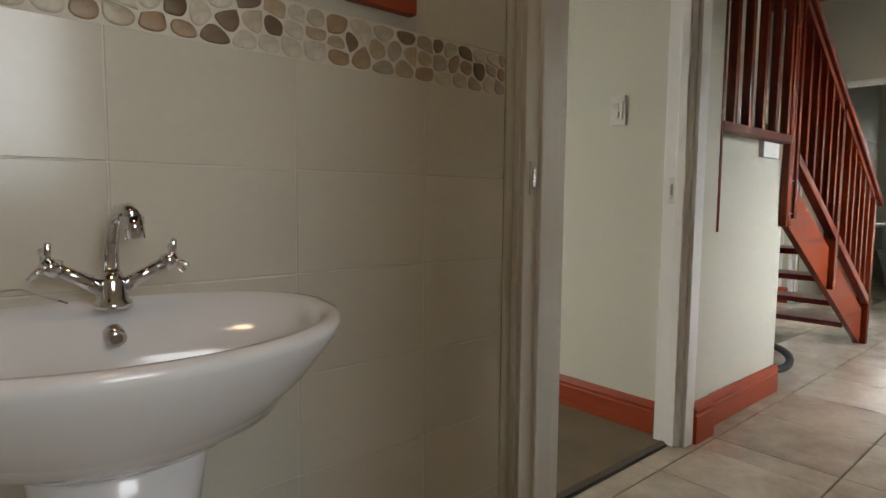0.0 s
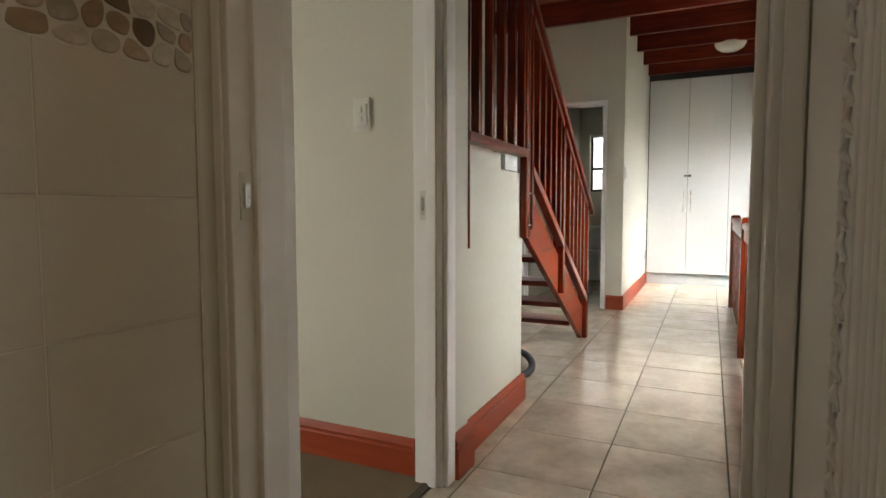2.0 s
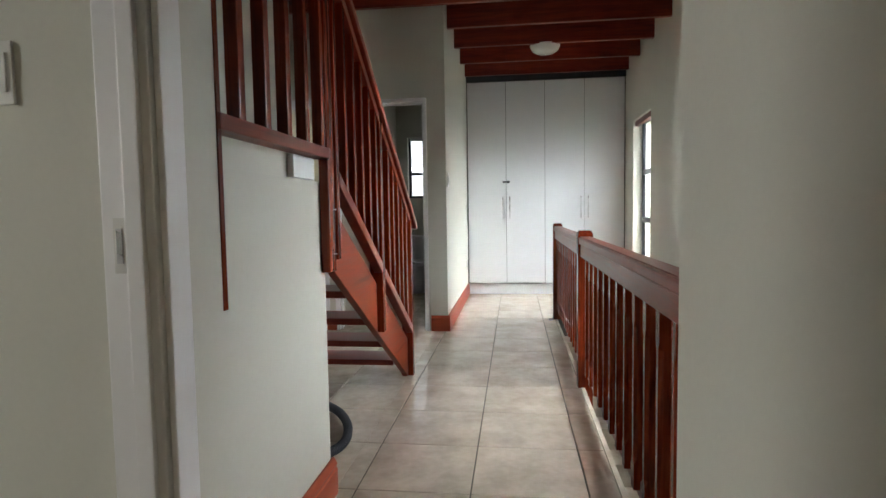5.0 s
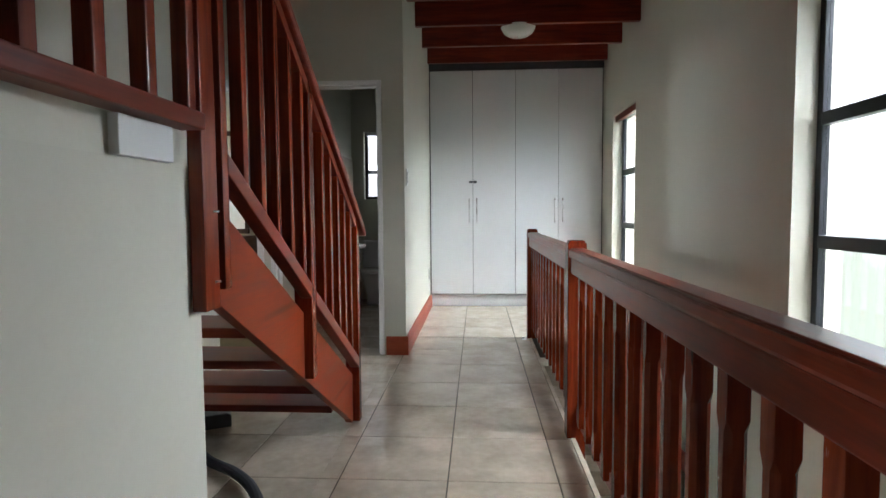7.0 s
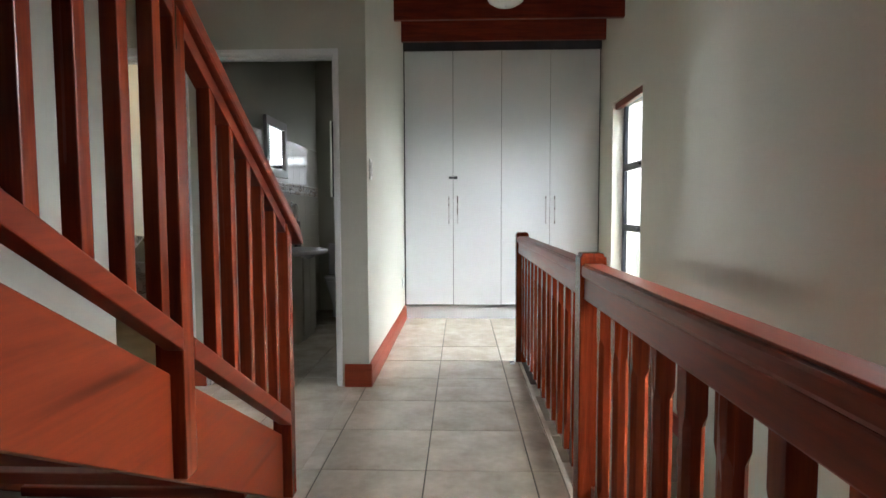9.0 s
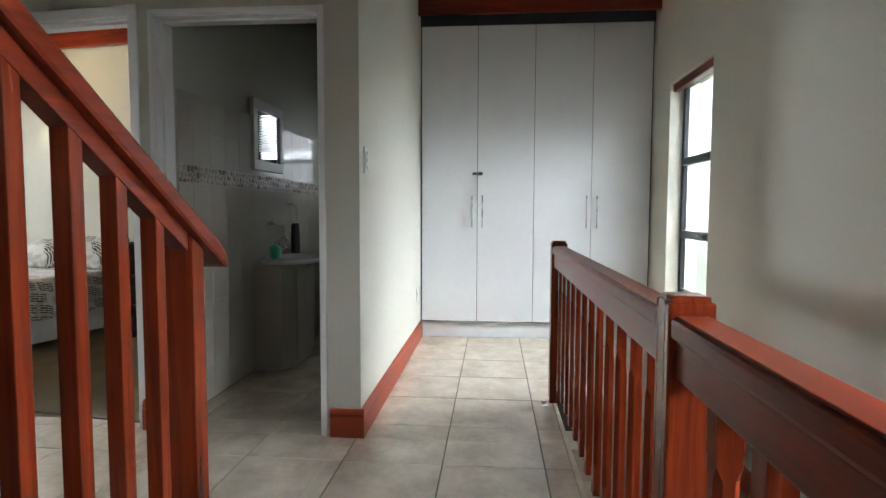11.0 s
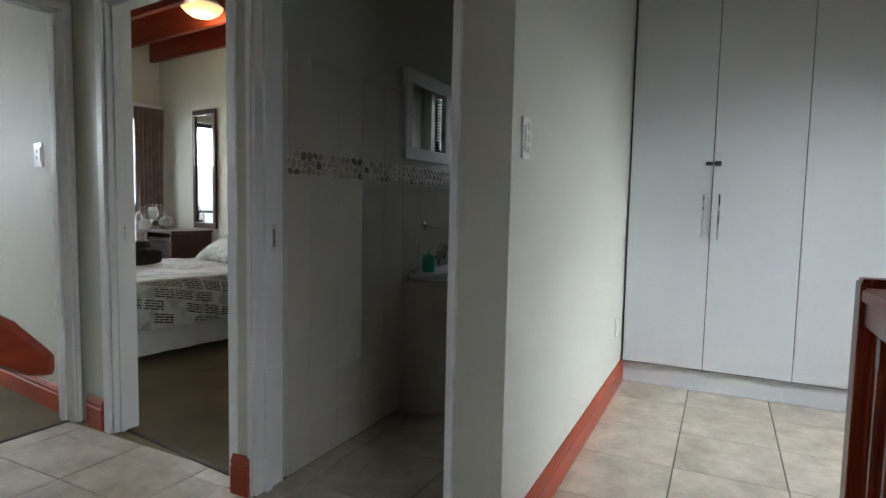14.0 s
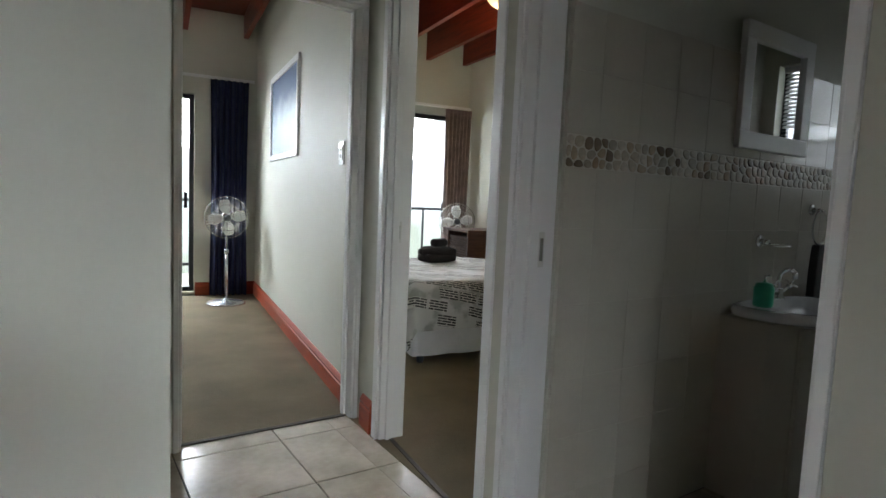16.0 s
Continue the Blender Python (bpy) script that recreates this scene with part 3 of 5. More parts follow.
skirt("baseboard", 2.905, 1.42, 3.068, 1.42, 0, -1, 0.17, 0.03)
skirt("baseboard", 3.07, 1.457, 3.93, 1.457, 0, -1)
skirt("baseboard", 3.91, 1.458, 3.91, 1.53, 1, 0)
skirt("baseboard", 2.88, 5.2, 2.88, 1.56, -1, 0)
skirt("baseboard", 7.0, 1.35, 9.36, 1.35, 0, -1)
skirt("baseboard", 7.0, 1.33, 7.0, 1.505, -1, 0, 0.145, 0.02)
skirt("baseboard", 7.0, 2.408, 7.0, 2.50, -1, 0, 0.16, 0.022)
skewed(skirt("baseboard", 7.0, 3.54, 7.0, 3.69, -1, 0, 0.16, 0.022))
skirt("baseboard", 7.178, 3.93, 7.69, 7.64, -1, 0.14)
turned(skirt("baseboard", 6.70, 7.2, 7.33, 7.2, 0, -1), ROOM3)
turned(skirt("baseboard", 4.0, 7.2, 5.49, 7.2, 0, -1), ROOM3)
turned(skirt("baseboard", 9.85, 2.6, 9.85, 6.58, -1, 0), ROOM2)
turned(skirt("baseboard", 9.68, 6.6, 9.83, 6.6, 0, -1), ROOM2)
skirt("baseboard", 7.67, -0.68, 9.36, -0.68, 0, 1)


# ---- ceiling beams ----
def beam(x, y0, y1, z0=2.82, w=0.05):
    bm = bmesh.new()
    box(bm, x - w / 2, x + w / 2, y0, y1, z0, CEIL + 0.01, 0.004)
    ob = part("ceiling_beam", bm, M_WOODY)
    return tagged(ob, "red-brown varnished pine ceiling beam under dark boards", "ceiling beam", "ceiling beams")


for x in (7.26, 7.91, 8.57, 9.21):
    beam(x, -0.679, 1.349)
beam(6.62, -0.679, 3.719)
for x in (7.86, 8.34, 8.82, 9.30, 9.76):
    placed(beam(x, 2.9, 6.595, 2.70), ROOM2)
for x in (5.2, 5.9, 6.6, 7.2):
    placed(beam(x, 3.6, 7.195, 2.80), ROOM3)


# ---- windows ----
def casement(name, x0, x1, y, z0, z1, bars, out=-1):
    """A dark aluminium window in an opening along x, with cross bars at the heights given."""
    w = tagged(boxes(name, [(x0 + 0.002, x0 + 0.045, y - 0.02, y + 0.02, z0 + 0.002, z1 - 0.002), (x1 - 0.045, x1 - 0.002, y - 0.02, y + 0.02, z0 + 0.002, z1 - 0.002),
                           (x0 + 0.045, x1 - 0.045, y - 0.02, y + 0.02, z0 + 0.002, z0 + 0.04), (x0 + 0.045, x1 - 0.045, y - 0.02, y + 0.02, z1 - 0.04, z1 - 0.002)], M_BLACK, None, 0.003), kind="structure")
    zs = [z0 + 0.04] + list(bars) + [z1 - 0.04]
    for zb in bars:
        bm = bmesh.new()
        box(bm, x0 + 0.045, x1 - 0.045, y - 0.025, y + 0.025, zb - 0.03, zb + 0.03, 0.004)
        part("window_bar", bm, M_BLACK, w)
        bm = bmesh.new()
        box(bm, x0 + 0.3, x0 + 0.34, y + 0.025, y + 0.05, zb - 0.012, zb + 0.012, 0.004)
        tube(bm, [(x0 + 0.32, y + 0.045, zb), (x0 + 0.40, y + 0.055, zb + 0.01)], 0.006, 8)
        part("window_catch", bm, M_BLACK, w)
    for a, b in zip(zs, zs[1:]):
        bm = bmesh.new()
        box(bm, x0 + 0.045, x1 - 0.045, y - 0.003, y + 0.003, a, b)
        g = part("window_pane", bm, M_GLASS, w)
        g.visible_shadow = False
    return w


casement("window_1", 8.02, 8.90, -0.80, 0.5, 2.14, (0.97, 1.53))
casement("window_2", 4.41, 5.34, -0.80, 0.5, 2.14, (0.97, 1.53))
for x0, x1 in ((8.02, 8.90), (4.41, 5.34)):
    bm = bmesh.new()
    box(bm, x0 + 0.003, x1 - 0.003, -0.745, -0.70, 2.075, 2.136, 0.006)
    b = tagged(part("roller_blind", bm, M_WOODX), "red-brown blind pelmet at the window head", "blind pelmet")


def sliding_door(name, x0, x1, y, z0, z1, rails, bars):
    w = tagged(boxes(name, [(x0 + 0.002, x0 + 0.05, y - 0.03, y + 0.03, z0, z1 - 0.002), (x1 - 0.05, x1 - 0.002, y - 0.03, y + 0.03, z0, z1 - 0.002),
                            (x0 + 0.05, x1 - 0.05, y - 0.03, y + 0.03, z0, z0 + 0.05), (x0 + 0.05, x1 - 0.05, y - 0.03, y + 0.03, z1 - 0.05, z1 - 0.002)], M_BLACK, None, 0.003), kind="structure")
    for xb in bars:
        bm = bmesh.new()
        box(bm, xb - 0.03, xb + 0.03, y - 0.025, y + 0.025, z0 + 0.05, z1 - 0.05, 0.003)
        part("door_stile", bm, M_BLACK, w)
    xs = [x0 + 0.05] + list(bars) + [x1 - 0.05]
    for a, b in zip(xs, xs[1:]):
        bm = bmesh.new()
        box(bm, a, b, y - 0.003, y + 0.003, z0 + 0.05, z1 - 0.05)
        g = part("door_pane", bm, M_GLASS, w)
        g.visible_shadow = False
    bm = bmesh.new()
    box(bm, x1 - 0.10, x1 - 0.065, y - 0.06, y - 0.03, 0.95, 1.12, 0.006)
    part("door_handle", bm, M_BLACK, w)
    return w


turned(sliding_door("window_3", 8.2, 9.67, 6.70, 0.02, 2.12, (), (8.95,)), ROOM2)
turned(sliding_door("window_4", 5.5, 6.69, 7.30, 0.04, 2.16, (), (6.10,)), ROOM3)


def balcony(x0, x1, y):
    t = thing("balcony_railing", "dark metal balcony railing outside the sliding door", "railing", at=((x0 + x1) / 2, y, 0))
    for z in (1.0, 0.12):
        bm = bmesh.new()
        box(bm, x0 - (x0 + x1) / 2, x1 - (x0 + x1) / 2, -0.02, 0.02, z - 0.02, z + 0.02, 0.004)
        part("rail", bm, M_BLACK, t)
    k = 7
    bm = None
    for i in range(k + 1):
        x = (x0 - x1) / 2 + (x1 - x0) * i / k
        bm = bmesh.new()
        box(bm, x - 0.012, x + 0.012, -0.012, 0.012, 0.0, 0.98)
        part("post", bm, M_BLACK, t)


structure("balcony_floor", [(7.9, 11.5, 6.75, 8.5, -0.25, -0.02), (3.5, 7.8, 8.0, 9.6, -0.25, -0.02)], M_TILE)
balcony(8.1, 11.3, 8.4)
balcony(3.6, 7.7, 9.5)

# bathroom window with a slatted blind
w5 = structure("window_5", [(9.98, 10.02, 1.622, 1.66, 1.30, 2.16), (9.98, 10.02, 2.20, 2.238, 1.30, 2.16), (9.98, 10.02, 1.66, 2.20, 1.30, 1.335), (9.98, 10.02, 1.66, 2.20, 2.125, 2.16), (9.975, 10.025, 1.66, 2.20, 1.63, 1.67)], M_BLACK, 0.003)
bm = bmesh.new()
box(bm, 9.997, 10.003, 1.66, 2.20, 1.335, 2.125)
g = part("window_pane", bm, M_GLASS, w5)
g.visible_shadow = False
blind = thing("venetian_blind", "white venetian blind half closed in the bathroom window", "blind", at=(9.93, 1.93, 2.13))
bm = bmesh.new()
box(bm, -0.02, 0.02, -0.28, 0.28, -0.02, 0.02, 0.003)
part("head_rail", bm, M_SLAT, blind)
for i in range(30):
    z = -0.04 - i * 0.026
    tilt = 0.011 if i < 14 else (0.002 if i in range(14, 20) else 0.006)
    bm = bmesh.new()
    prism(bm, [(-0.012, z - tilt), (0.012, z + tilt), (0.012, z + tilt + 0.0012), (-0.012, z - tilt + 0.0012)], 1, -0.27, 0.27)
    part("slat", bm, M_SLAT, blind)
bm = bmesh.new()
tube(bm, [(0, -0.2, -0.02), (0, -0.2, -0.82)], 0.0015, 6)
tube(bm, [(0, 0.2, -0.02), (0, 0.2, -0.82)], 0.0015, 6)
part("cord", bm, M_SLAT, blind)


# ---- wardrobe ----
def wardrobe():
    X, N = 9.345, 4
    y0, y1 = -0.672, 1.346
    wd = (y1 - y0 - 0.02) / N
    t = thing("built_in_wardrobe", "white built-in wardrobe with four tall plain closed doors", "wardrobe", at=(X, (y0 + y1) / 2, 0))
    cy = (y0 + y1) / 2
    bm = bmesh.new()
    box(bm, 0.02, 0.62, y0 - cy, y1 - cy, 0.14, 2.772)
    part("carcass", bm, M_RUBBER, t)
    bm = bmesh.new()
    box(bm, 0.035, 0.62, y0 - cy, y1 - cy, 0, 0.139)
    part("plinth", bm, M_WARD, t, "white plinth board")
    for i in range(N):
        a = y0 - cy + 0.01 + i * wd
        bm = bmesh.new()
        box(bm, 0.0, 0.018, a + 0.0025, a + wd - 0.0025, 0.150, 2.766, 0.002)
        d = part("door", bm, M_WARD, t)
        hy = a + wd - 0.045 if i % 2 == 0 else a + 0.045
        bm = bmesh.new()
        tube(bm, [(-0.032, hy, 1.0), (-0.032, hy, 1.285)], 0.0065, 10)
        for z in (1.03, 1.255):
            tube(bm, [(0.0, hy, z), (-0.032, hy, z)], 0.0045, 8)
        part("handle", bm, M_STEEL, d, "slim steel bar handle", True)
    a = y0 - cy + 0.01 + 3 * wd
    bm = bmesh.new()
    box(bm, -0.012, 0.0, a - 0.045, a - 0.006, 1.462, 1.492, 0.003)
    box(bm, -0.010, 0.0, a + 0.006, a + 0.045, 1.465, 1.489, 0.003)
    tube(bm, [(-0.012, a - 0.03, 1.477), (-0.012, a + 0.03, 1.477)], 0.005, 8)
    part("latch", bm, M_RUBBER, t, "small dark latch across two doors")


wardrobe()
# Dark block closes the gap over the wardrobe; its colour gives the gap's shade.
structure("wardrobe_gap_shade", [(9.36, 9.98, -0.678, 1.348, 2.775, 3.035)], M_RUBBER)


# ---- lower stair flight and landing ----
YS = 1.42


def sloped(bm, x0, z0, x1, z1, h, ya, yb, bevel=0.004):
    """A board whose upper edge runs from (x0, z0) to (x1, z1), h deep upright."""
    prism(bm, [(x0, z0), (x1, z1), (x1, z1 - h), (x0, z0 - h)], 1, ya, yb, bevel)


stair = thing("open_riser_staircase", "red varnished pine staircase with open treads, closed strings and turned-square balusters", "staircase", at=(4.75, 1.9, 0))
O = Vector((4.75, 1.9, 0))


def spart(name, build, material, label=""):
    bm = bmesh.new()
    build(bm)
    bmesh.ops.translate(bm, verts=bm.verts[:], vec=-O)
    return part(name, bm, material, stair, label)


SL = -0.577
def ztop(x):
    return 1.015 + (x - 4.231) * SL
for ya, yb in ((YS + 0.035, YS + 0.070), (2.27, 2.315)):
    spart("string", lambda bm: prism(bm, [(3.945, ztop(3.945)), (5.545, ztop(5.545)), (5.545, 0.002), (5.515, 0.004), (5.48, 0.035), (3.945, 0.915)], 1, ya, yb, 0.003), M_STRING, "broad red pine string board")
for i in range(1, 7):
    z = 0.185 * i
    x = 5.57 - 0.285 * i
    spart("tread", lambda bm: box(bm, x - 0.04, x + 0.20, YS + 0.072, 2.27, z - 0.035, z, 0.006), M_WOODY, "dark red open tread")
for nx0, nx1, w, za, zb in ((5.547, 5.603, 0.072, 0.0, 1.085), (4.715, 4.770, 0.070, 0.475, 1.62), (3.865, 3.94, 0.036, 0.885, 2.28), (3.97, 4.006, 0.04, 0.925, 2.16)):
    spart("newel", lambda bm: box(bm, nx0, nx1, YS, YS + w, za, zb, 0.004), M_WOODZ, "square red pine newel post")
for z in (0.95, 1.12):
    spart("bolt", lambda bm: lathe(bm, [(0.009, z), (0.009, z + 0.004)], 3.92, YS - 0.001, 12), M_STEEL)
for a, b in ((4.0, 4.715), (4.770, 5.547)):
    spart("bottom_rail", lambda bm: sloped(bm, a, 1.166 - 0.597 * (a - 4.18), b, 1.166 - 0.597 * (b - 4.18), 0.056, YS - 0.002, YS + 0.045), M_WOODX, "sloping lower rail")
def zh(x):
    return 1.040 + (5.69 - x) * 0.645
spart("handrail", lambda bm: prism(bm, [(3.93, zh(3.93)), (5.665, zh(5.665)), (5.705, zh(5.705) - 0.018), (5.702, zh(5.702) - 0.045), (5.675, zh(5.675) - 0.055), (3.93, zh(3.93) - 0.052)], 1, YS - 0.020, YS + 0.058, 0.010), M_WOODX, "rounded sloping handrail")
spart("handrail_fillet", lambda bm: prism(bm, [(3.93, zh(3.93) - 0.05), (5.53, zh(5.53) - 0.05), (5.53, zh(5.53) - 0.098), (3.93, zh(3.93) - 0.098)], 1, YS + 0.001, YS + 0.042, 0.002), M_WOODX)
bal = [r - 0.017 for r in (4.145, 4.274, 4.405, 4.535, 4.665, 4.938, 5.060, 5.190, 5.312, 5.438)]
for x in bal:
    zb = 1.166 - 0.597 * (x - 4.18) - 0.01
    zt = zh(x) - 0.03
    spart("baluster", lambda bm: box(bm, x - 0.017, x + 0.017, YS + 0.003, YS + 0.04, zb, zt, 0.003), M_WOODZ, "square pine baluster")

land = thing("stair_landing", "half landing with red pine balusters above a cream half wall", "stair landing", at=(3.45, 1.9, 1.2))
O = Vector((3.45, 1.9, 1.2))


def lpart(name, build, material, label=""):
    bm = bmesh.new()
    build(bm)
    bmesh.ops.translate(bm, verts=bm.verts[:], vec=-O)
    return part(name, bm, material, land, label)


lpart("slab", lambda bm: box(bm, 3.07, 3.86, 1.47, 2.415, 1.226, 1.306), M_PAINT, "cream slab edge")
# Cream slab edge catches light here; a whiter block puts that highlight in.
lpart("edge_block", lambda bm: box(bm, 3.60, 3.79, 1.446, 1.469, 1.228, 1.305, 0.003), M_WARD, "small white block for the light caught on the slab edge")
lpart("bottom_rail", lambda bm: box(bm, 3.068, 3.865, YS - 0.012, YS + 0.05, 1.308, 1.348, 0.005), M_WOODX, "lower rail")
lpart("top_rail", lambda bm: box(bm, 3.068, 3.865, YS - 0.012, YS + 0.05, 2.20, 2.25, 0.008), M_WOODX, "upper rail")
lpart("wall_batten", lambda bm: box(bm, 3.066, 3.084, YS - 0.004, YS + 0.012, 0.88, 2.25, 0.003), M_WOODZ, "thin red batten on the wall")
for i in range(1, 6):
    x = 3.05 + 0.156 * i
    lpart("baluster", lambda bm: box(bm, x - 0.017, x + 0.017, YS, YS + 0.038, 1.345, 2.21, 0.004), M_WOODZ, "square pine baluster")


# ---- gallery railing over the stairwell ----
gal = thing("gallery_railing", "red varnished pine railing with chamfered balusters along the stairwell", "railing", at=(5.3, 0.30, 0))
O = Vector((5.3, 0.30, 0))


def gpart(name, build, material, label=""):
    bm = bmesh.new()
    build(bm)
    bmesh.ops.translate(bm, verts=bm.verts[:], vec=-O)
    return part(name, bm, material, gal, label)


def cap_post(bm, x0, x1, y0, y1, z0, z1):
    box(bm, x0, x1, y0, y1, z0, z1 - 0.012, 0.005)
    box(bm, x0 + 0.006, x1 - 0.006, y0 + 0.006, y1 - 0.006, z1 - 0.02, z1, 0.008)


gpart("post", lambda bm: cap_post(bm, 5.357, 5.447, 0.258, 0.348, -0.22, 0.977), M_WOODZ, "square newel post with bevelled top")
gpart("post", lambda bm: cap_post(bm, 7.603, 7.693, 0.258, 0.348, 0.0, 0.970), M_WOODZ, "square newel post with bevelled top")
gpart("post", lambda bm: cap_post(bm, 2.915, 2.985, 0.262, 0.342, -0.22, 0.975), M_WOODZ, "square newel post with bevelled top")
for a, b in ((2.985, 5.357), (5.447, 7.603)):
    gpart("top_rail", lambda bm: box(bm, a, b, 0.262, 0.346, 0.896, 0.936, 0.009), M_WOODX, "capping rail with a rounded bead")
    gpart("bead", lambda bm: box(bm, a, b, 0.273, 0.335, 0.934, 0.941, 0.0025), M_WOODX)
    gpart("side_rail", lambda bm: box(bm, a, b, 0.276, 0.334, 0.818, 0.892, 0.004), M_WOODX, "deep upper rail")
    gpart("spacer", lambda bm: box(bm, a, b, 0.284, 0.326, 0.892, 0.896), M_WOODX)
    gpart("bottom_rail", lambda bm: box(bm, a, b, 0.262, 0.302, 0.085, 0.155, 0.004), M_WOODX, "lower rail")
    n = round((b - a) / 0.172)
    for i in range(1, n):
        x = a + (b - a) * i / n
        def bal_(bm):
            ya, yb, xa, xb = 0.281, 0.325, x - 0.023, x + 0.023
            c = 0.011
            rings = []
            for z, k in ((0.12, 0), (0.21, 0), (0.235, 1), (0.70, 1), (0.725, 0), (0.82, 0)):
                kk = c * k + 0.001
                rings.append([bm.verts.new(p) for p in ((xa + kk, ya, z), (xb - kk, ya, z), (xb, ya + kk, z), (xb, yb - kk, z), (xb - kk, yb, z), (xa + kk, yb, z), (xa, yb - kk, z), (xa, ya + kk, z))])
            for p, q in zip(rings, rings[1:]):
                for j in range(8):
                    bm.faces.new((p[j], p[(j + 1) % 8], q[(j + 1) % 8], q[j]))
            bm.faces.new(rings[0][::-1])
            bm.faces.new(rings[-1])
        gpart("baluster", bal_, M_WOODZ, "chamfered pine baluster")

# tiled steps down the well
for i in range(18):
    z = -0.18 * (i + 1)
    x = 7.65 - 0.27 * i
    if x < 3.1:
        break
    st = structure("well_step", [(x - 0.27, x, -0.68, 0.31, z - 0.19, z - 0.008)], M_TILE)
    for y0, y1 in ((-0.678, -0.20), (-0.195, 0.308)):
        bm = bmesh.new()
        box(bm, x - 0.272, x - 0.003, y0, y1, z - 0.009, z, 0.002)
        part("step_tile", bm, M_TILE, st)
    bm = bmesh.new()
    box(bm, x - 0.30, x - 0.005, -0.679, -0.659, z + 0.001, z + 0.13, 0.004)
    tagged(part("well_skirting", bm, M_SKIRT), kind="structure")
structure("slab_nosing", [(2.92, 7.652, 0.306, 0.33, -0.03, 0.0025)], M_TILE, 0.003)


# ---- switches, lamps ----
def wall_switch(x, y, z0, z1, nx, ny, w=0.075, rockers=2, label="white plastic wall switch with small rockers"):
    cz = (z0 + z1) / 2
    s = thing("light_switch", label, "light switch", at=(x, y, cz))
    h = (z1 - z0) / 2
    def put(name, a0, a1, d0, d1, c0, c1, material, bev, parent):
        bm = bmesh.new()
        if nx:
            box(bm, min(nx * d0, nx * d1), max(nx * d0, nx * d1), a0, a1, c0, c1, bev)
        else:
            box(bm, a0, a1, min(ny * d0, ny * d1), max(ny * d0, ny * d1), c0, c1, bev)
        return part(name, bm, material, parent)
    put("plate", -w / 2, w / 2, 0.001, 0.009, -h, h, M_PLASTIC, 0.003, s)
    put("surround", -w / 2 + 0.012, w / 2 - 0.012, 0.009, 0.014, -h * 0.62, h * 0.62, M_PLASTIC, 0.002, s)
    for i in range(rockers):
        c = (i - (rockers - 1) / 2) * h * 0.55
        put("rocker", -0.009, 0.009, 0.014, 0.019, c - 0.011, c + 0.011, M_PLASTIC, 0.003, s)
    return s


wall_switch(2.88, 1.79, 1.342, 1.472, -1, 0)
wall_switch(7.12, 1.35, 1.333, 1.467, 0, -1, 0.075, 3)
sw = wall_switch(7.33, 3.73, 1.344, 1.476, -1, 0, 0.10, 2)
placed(sw, ROOM3)
wall_switch(2.32, 0.43, 1.31, 1.46, 0, 1, 0.08, 2)
wall_switch(9.1, 1.35, 0.36, 0.48, 0, -1, 0.08, 1, "white wall socket above the skirting")


def dome_lamp(x, y, z, material, r=0.16, label="white opal glass dome lamp on a ceiling beam"):
    t = thing("ceiling_lamp", label, "ceiling lamp", at=(x, y, z))
    bm = bmesh.new()
    lathe(bm, [(0.03, -0.085), (0.09, -0.078), (0.135, -0.05), (r - 0.005, -0.015), (r, 0.0)], n=40)
    part("shade", bm, material, t, "", True)
    bm = bmesh.new()
    lathe(bm, [(r * 0.8, 0.0), (r * 0.85, 0.006), (r * 0.8, 0.04), (0.05, 0.05), (0.05, CEIL - z + 0.005)], n=32)
    part("base", bm, M_FRAME, t, "", True)
    bm = bmesh.new()
    lathe(bm, [(0.004, -0.10), (0.008, -0.095), (0.008, -0.08)], n=12)
    part("finial", bm, M_STEEL, t, "", True)


dome_lamp(8.03, 0.40, 2.83, M_LAMPSHADE)
dome_lamp(8.87, 4.79, 2.80, M_LAMPLIT, 0.17, "lit opal glass dome lamp on the bedroom ceiling")
pl = bpy.data.lights.new("bedroom_lamp", "POINT")
pl.energy, pl.color, pl.shadow_soft_size = 4, (1.0, 0.80, 0.50), 0.12
lo = new("bedroom_lamp", pl)
lo.location = (8.87, 4.79, 2.62)


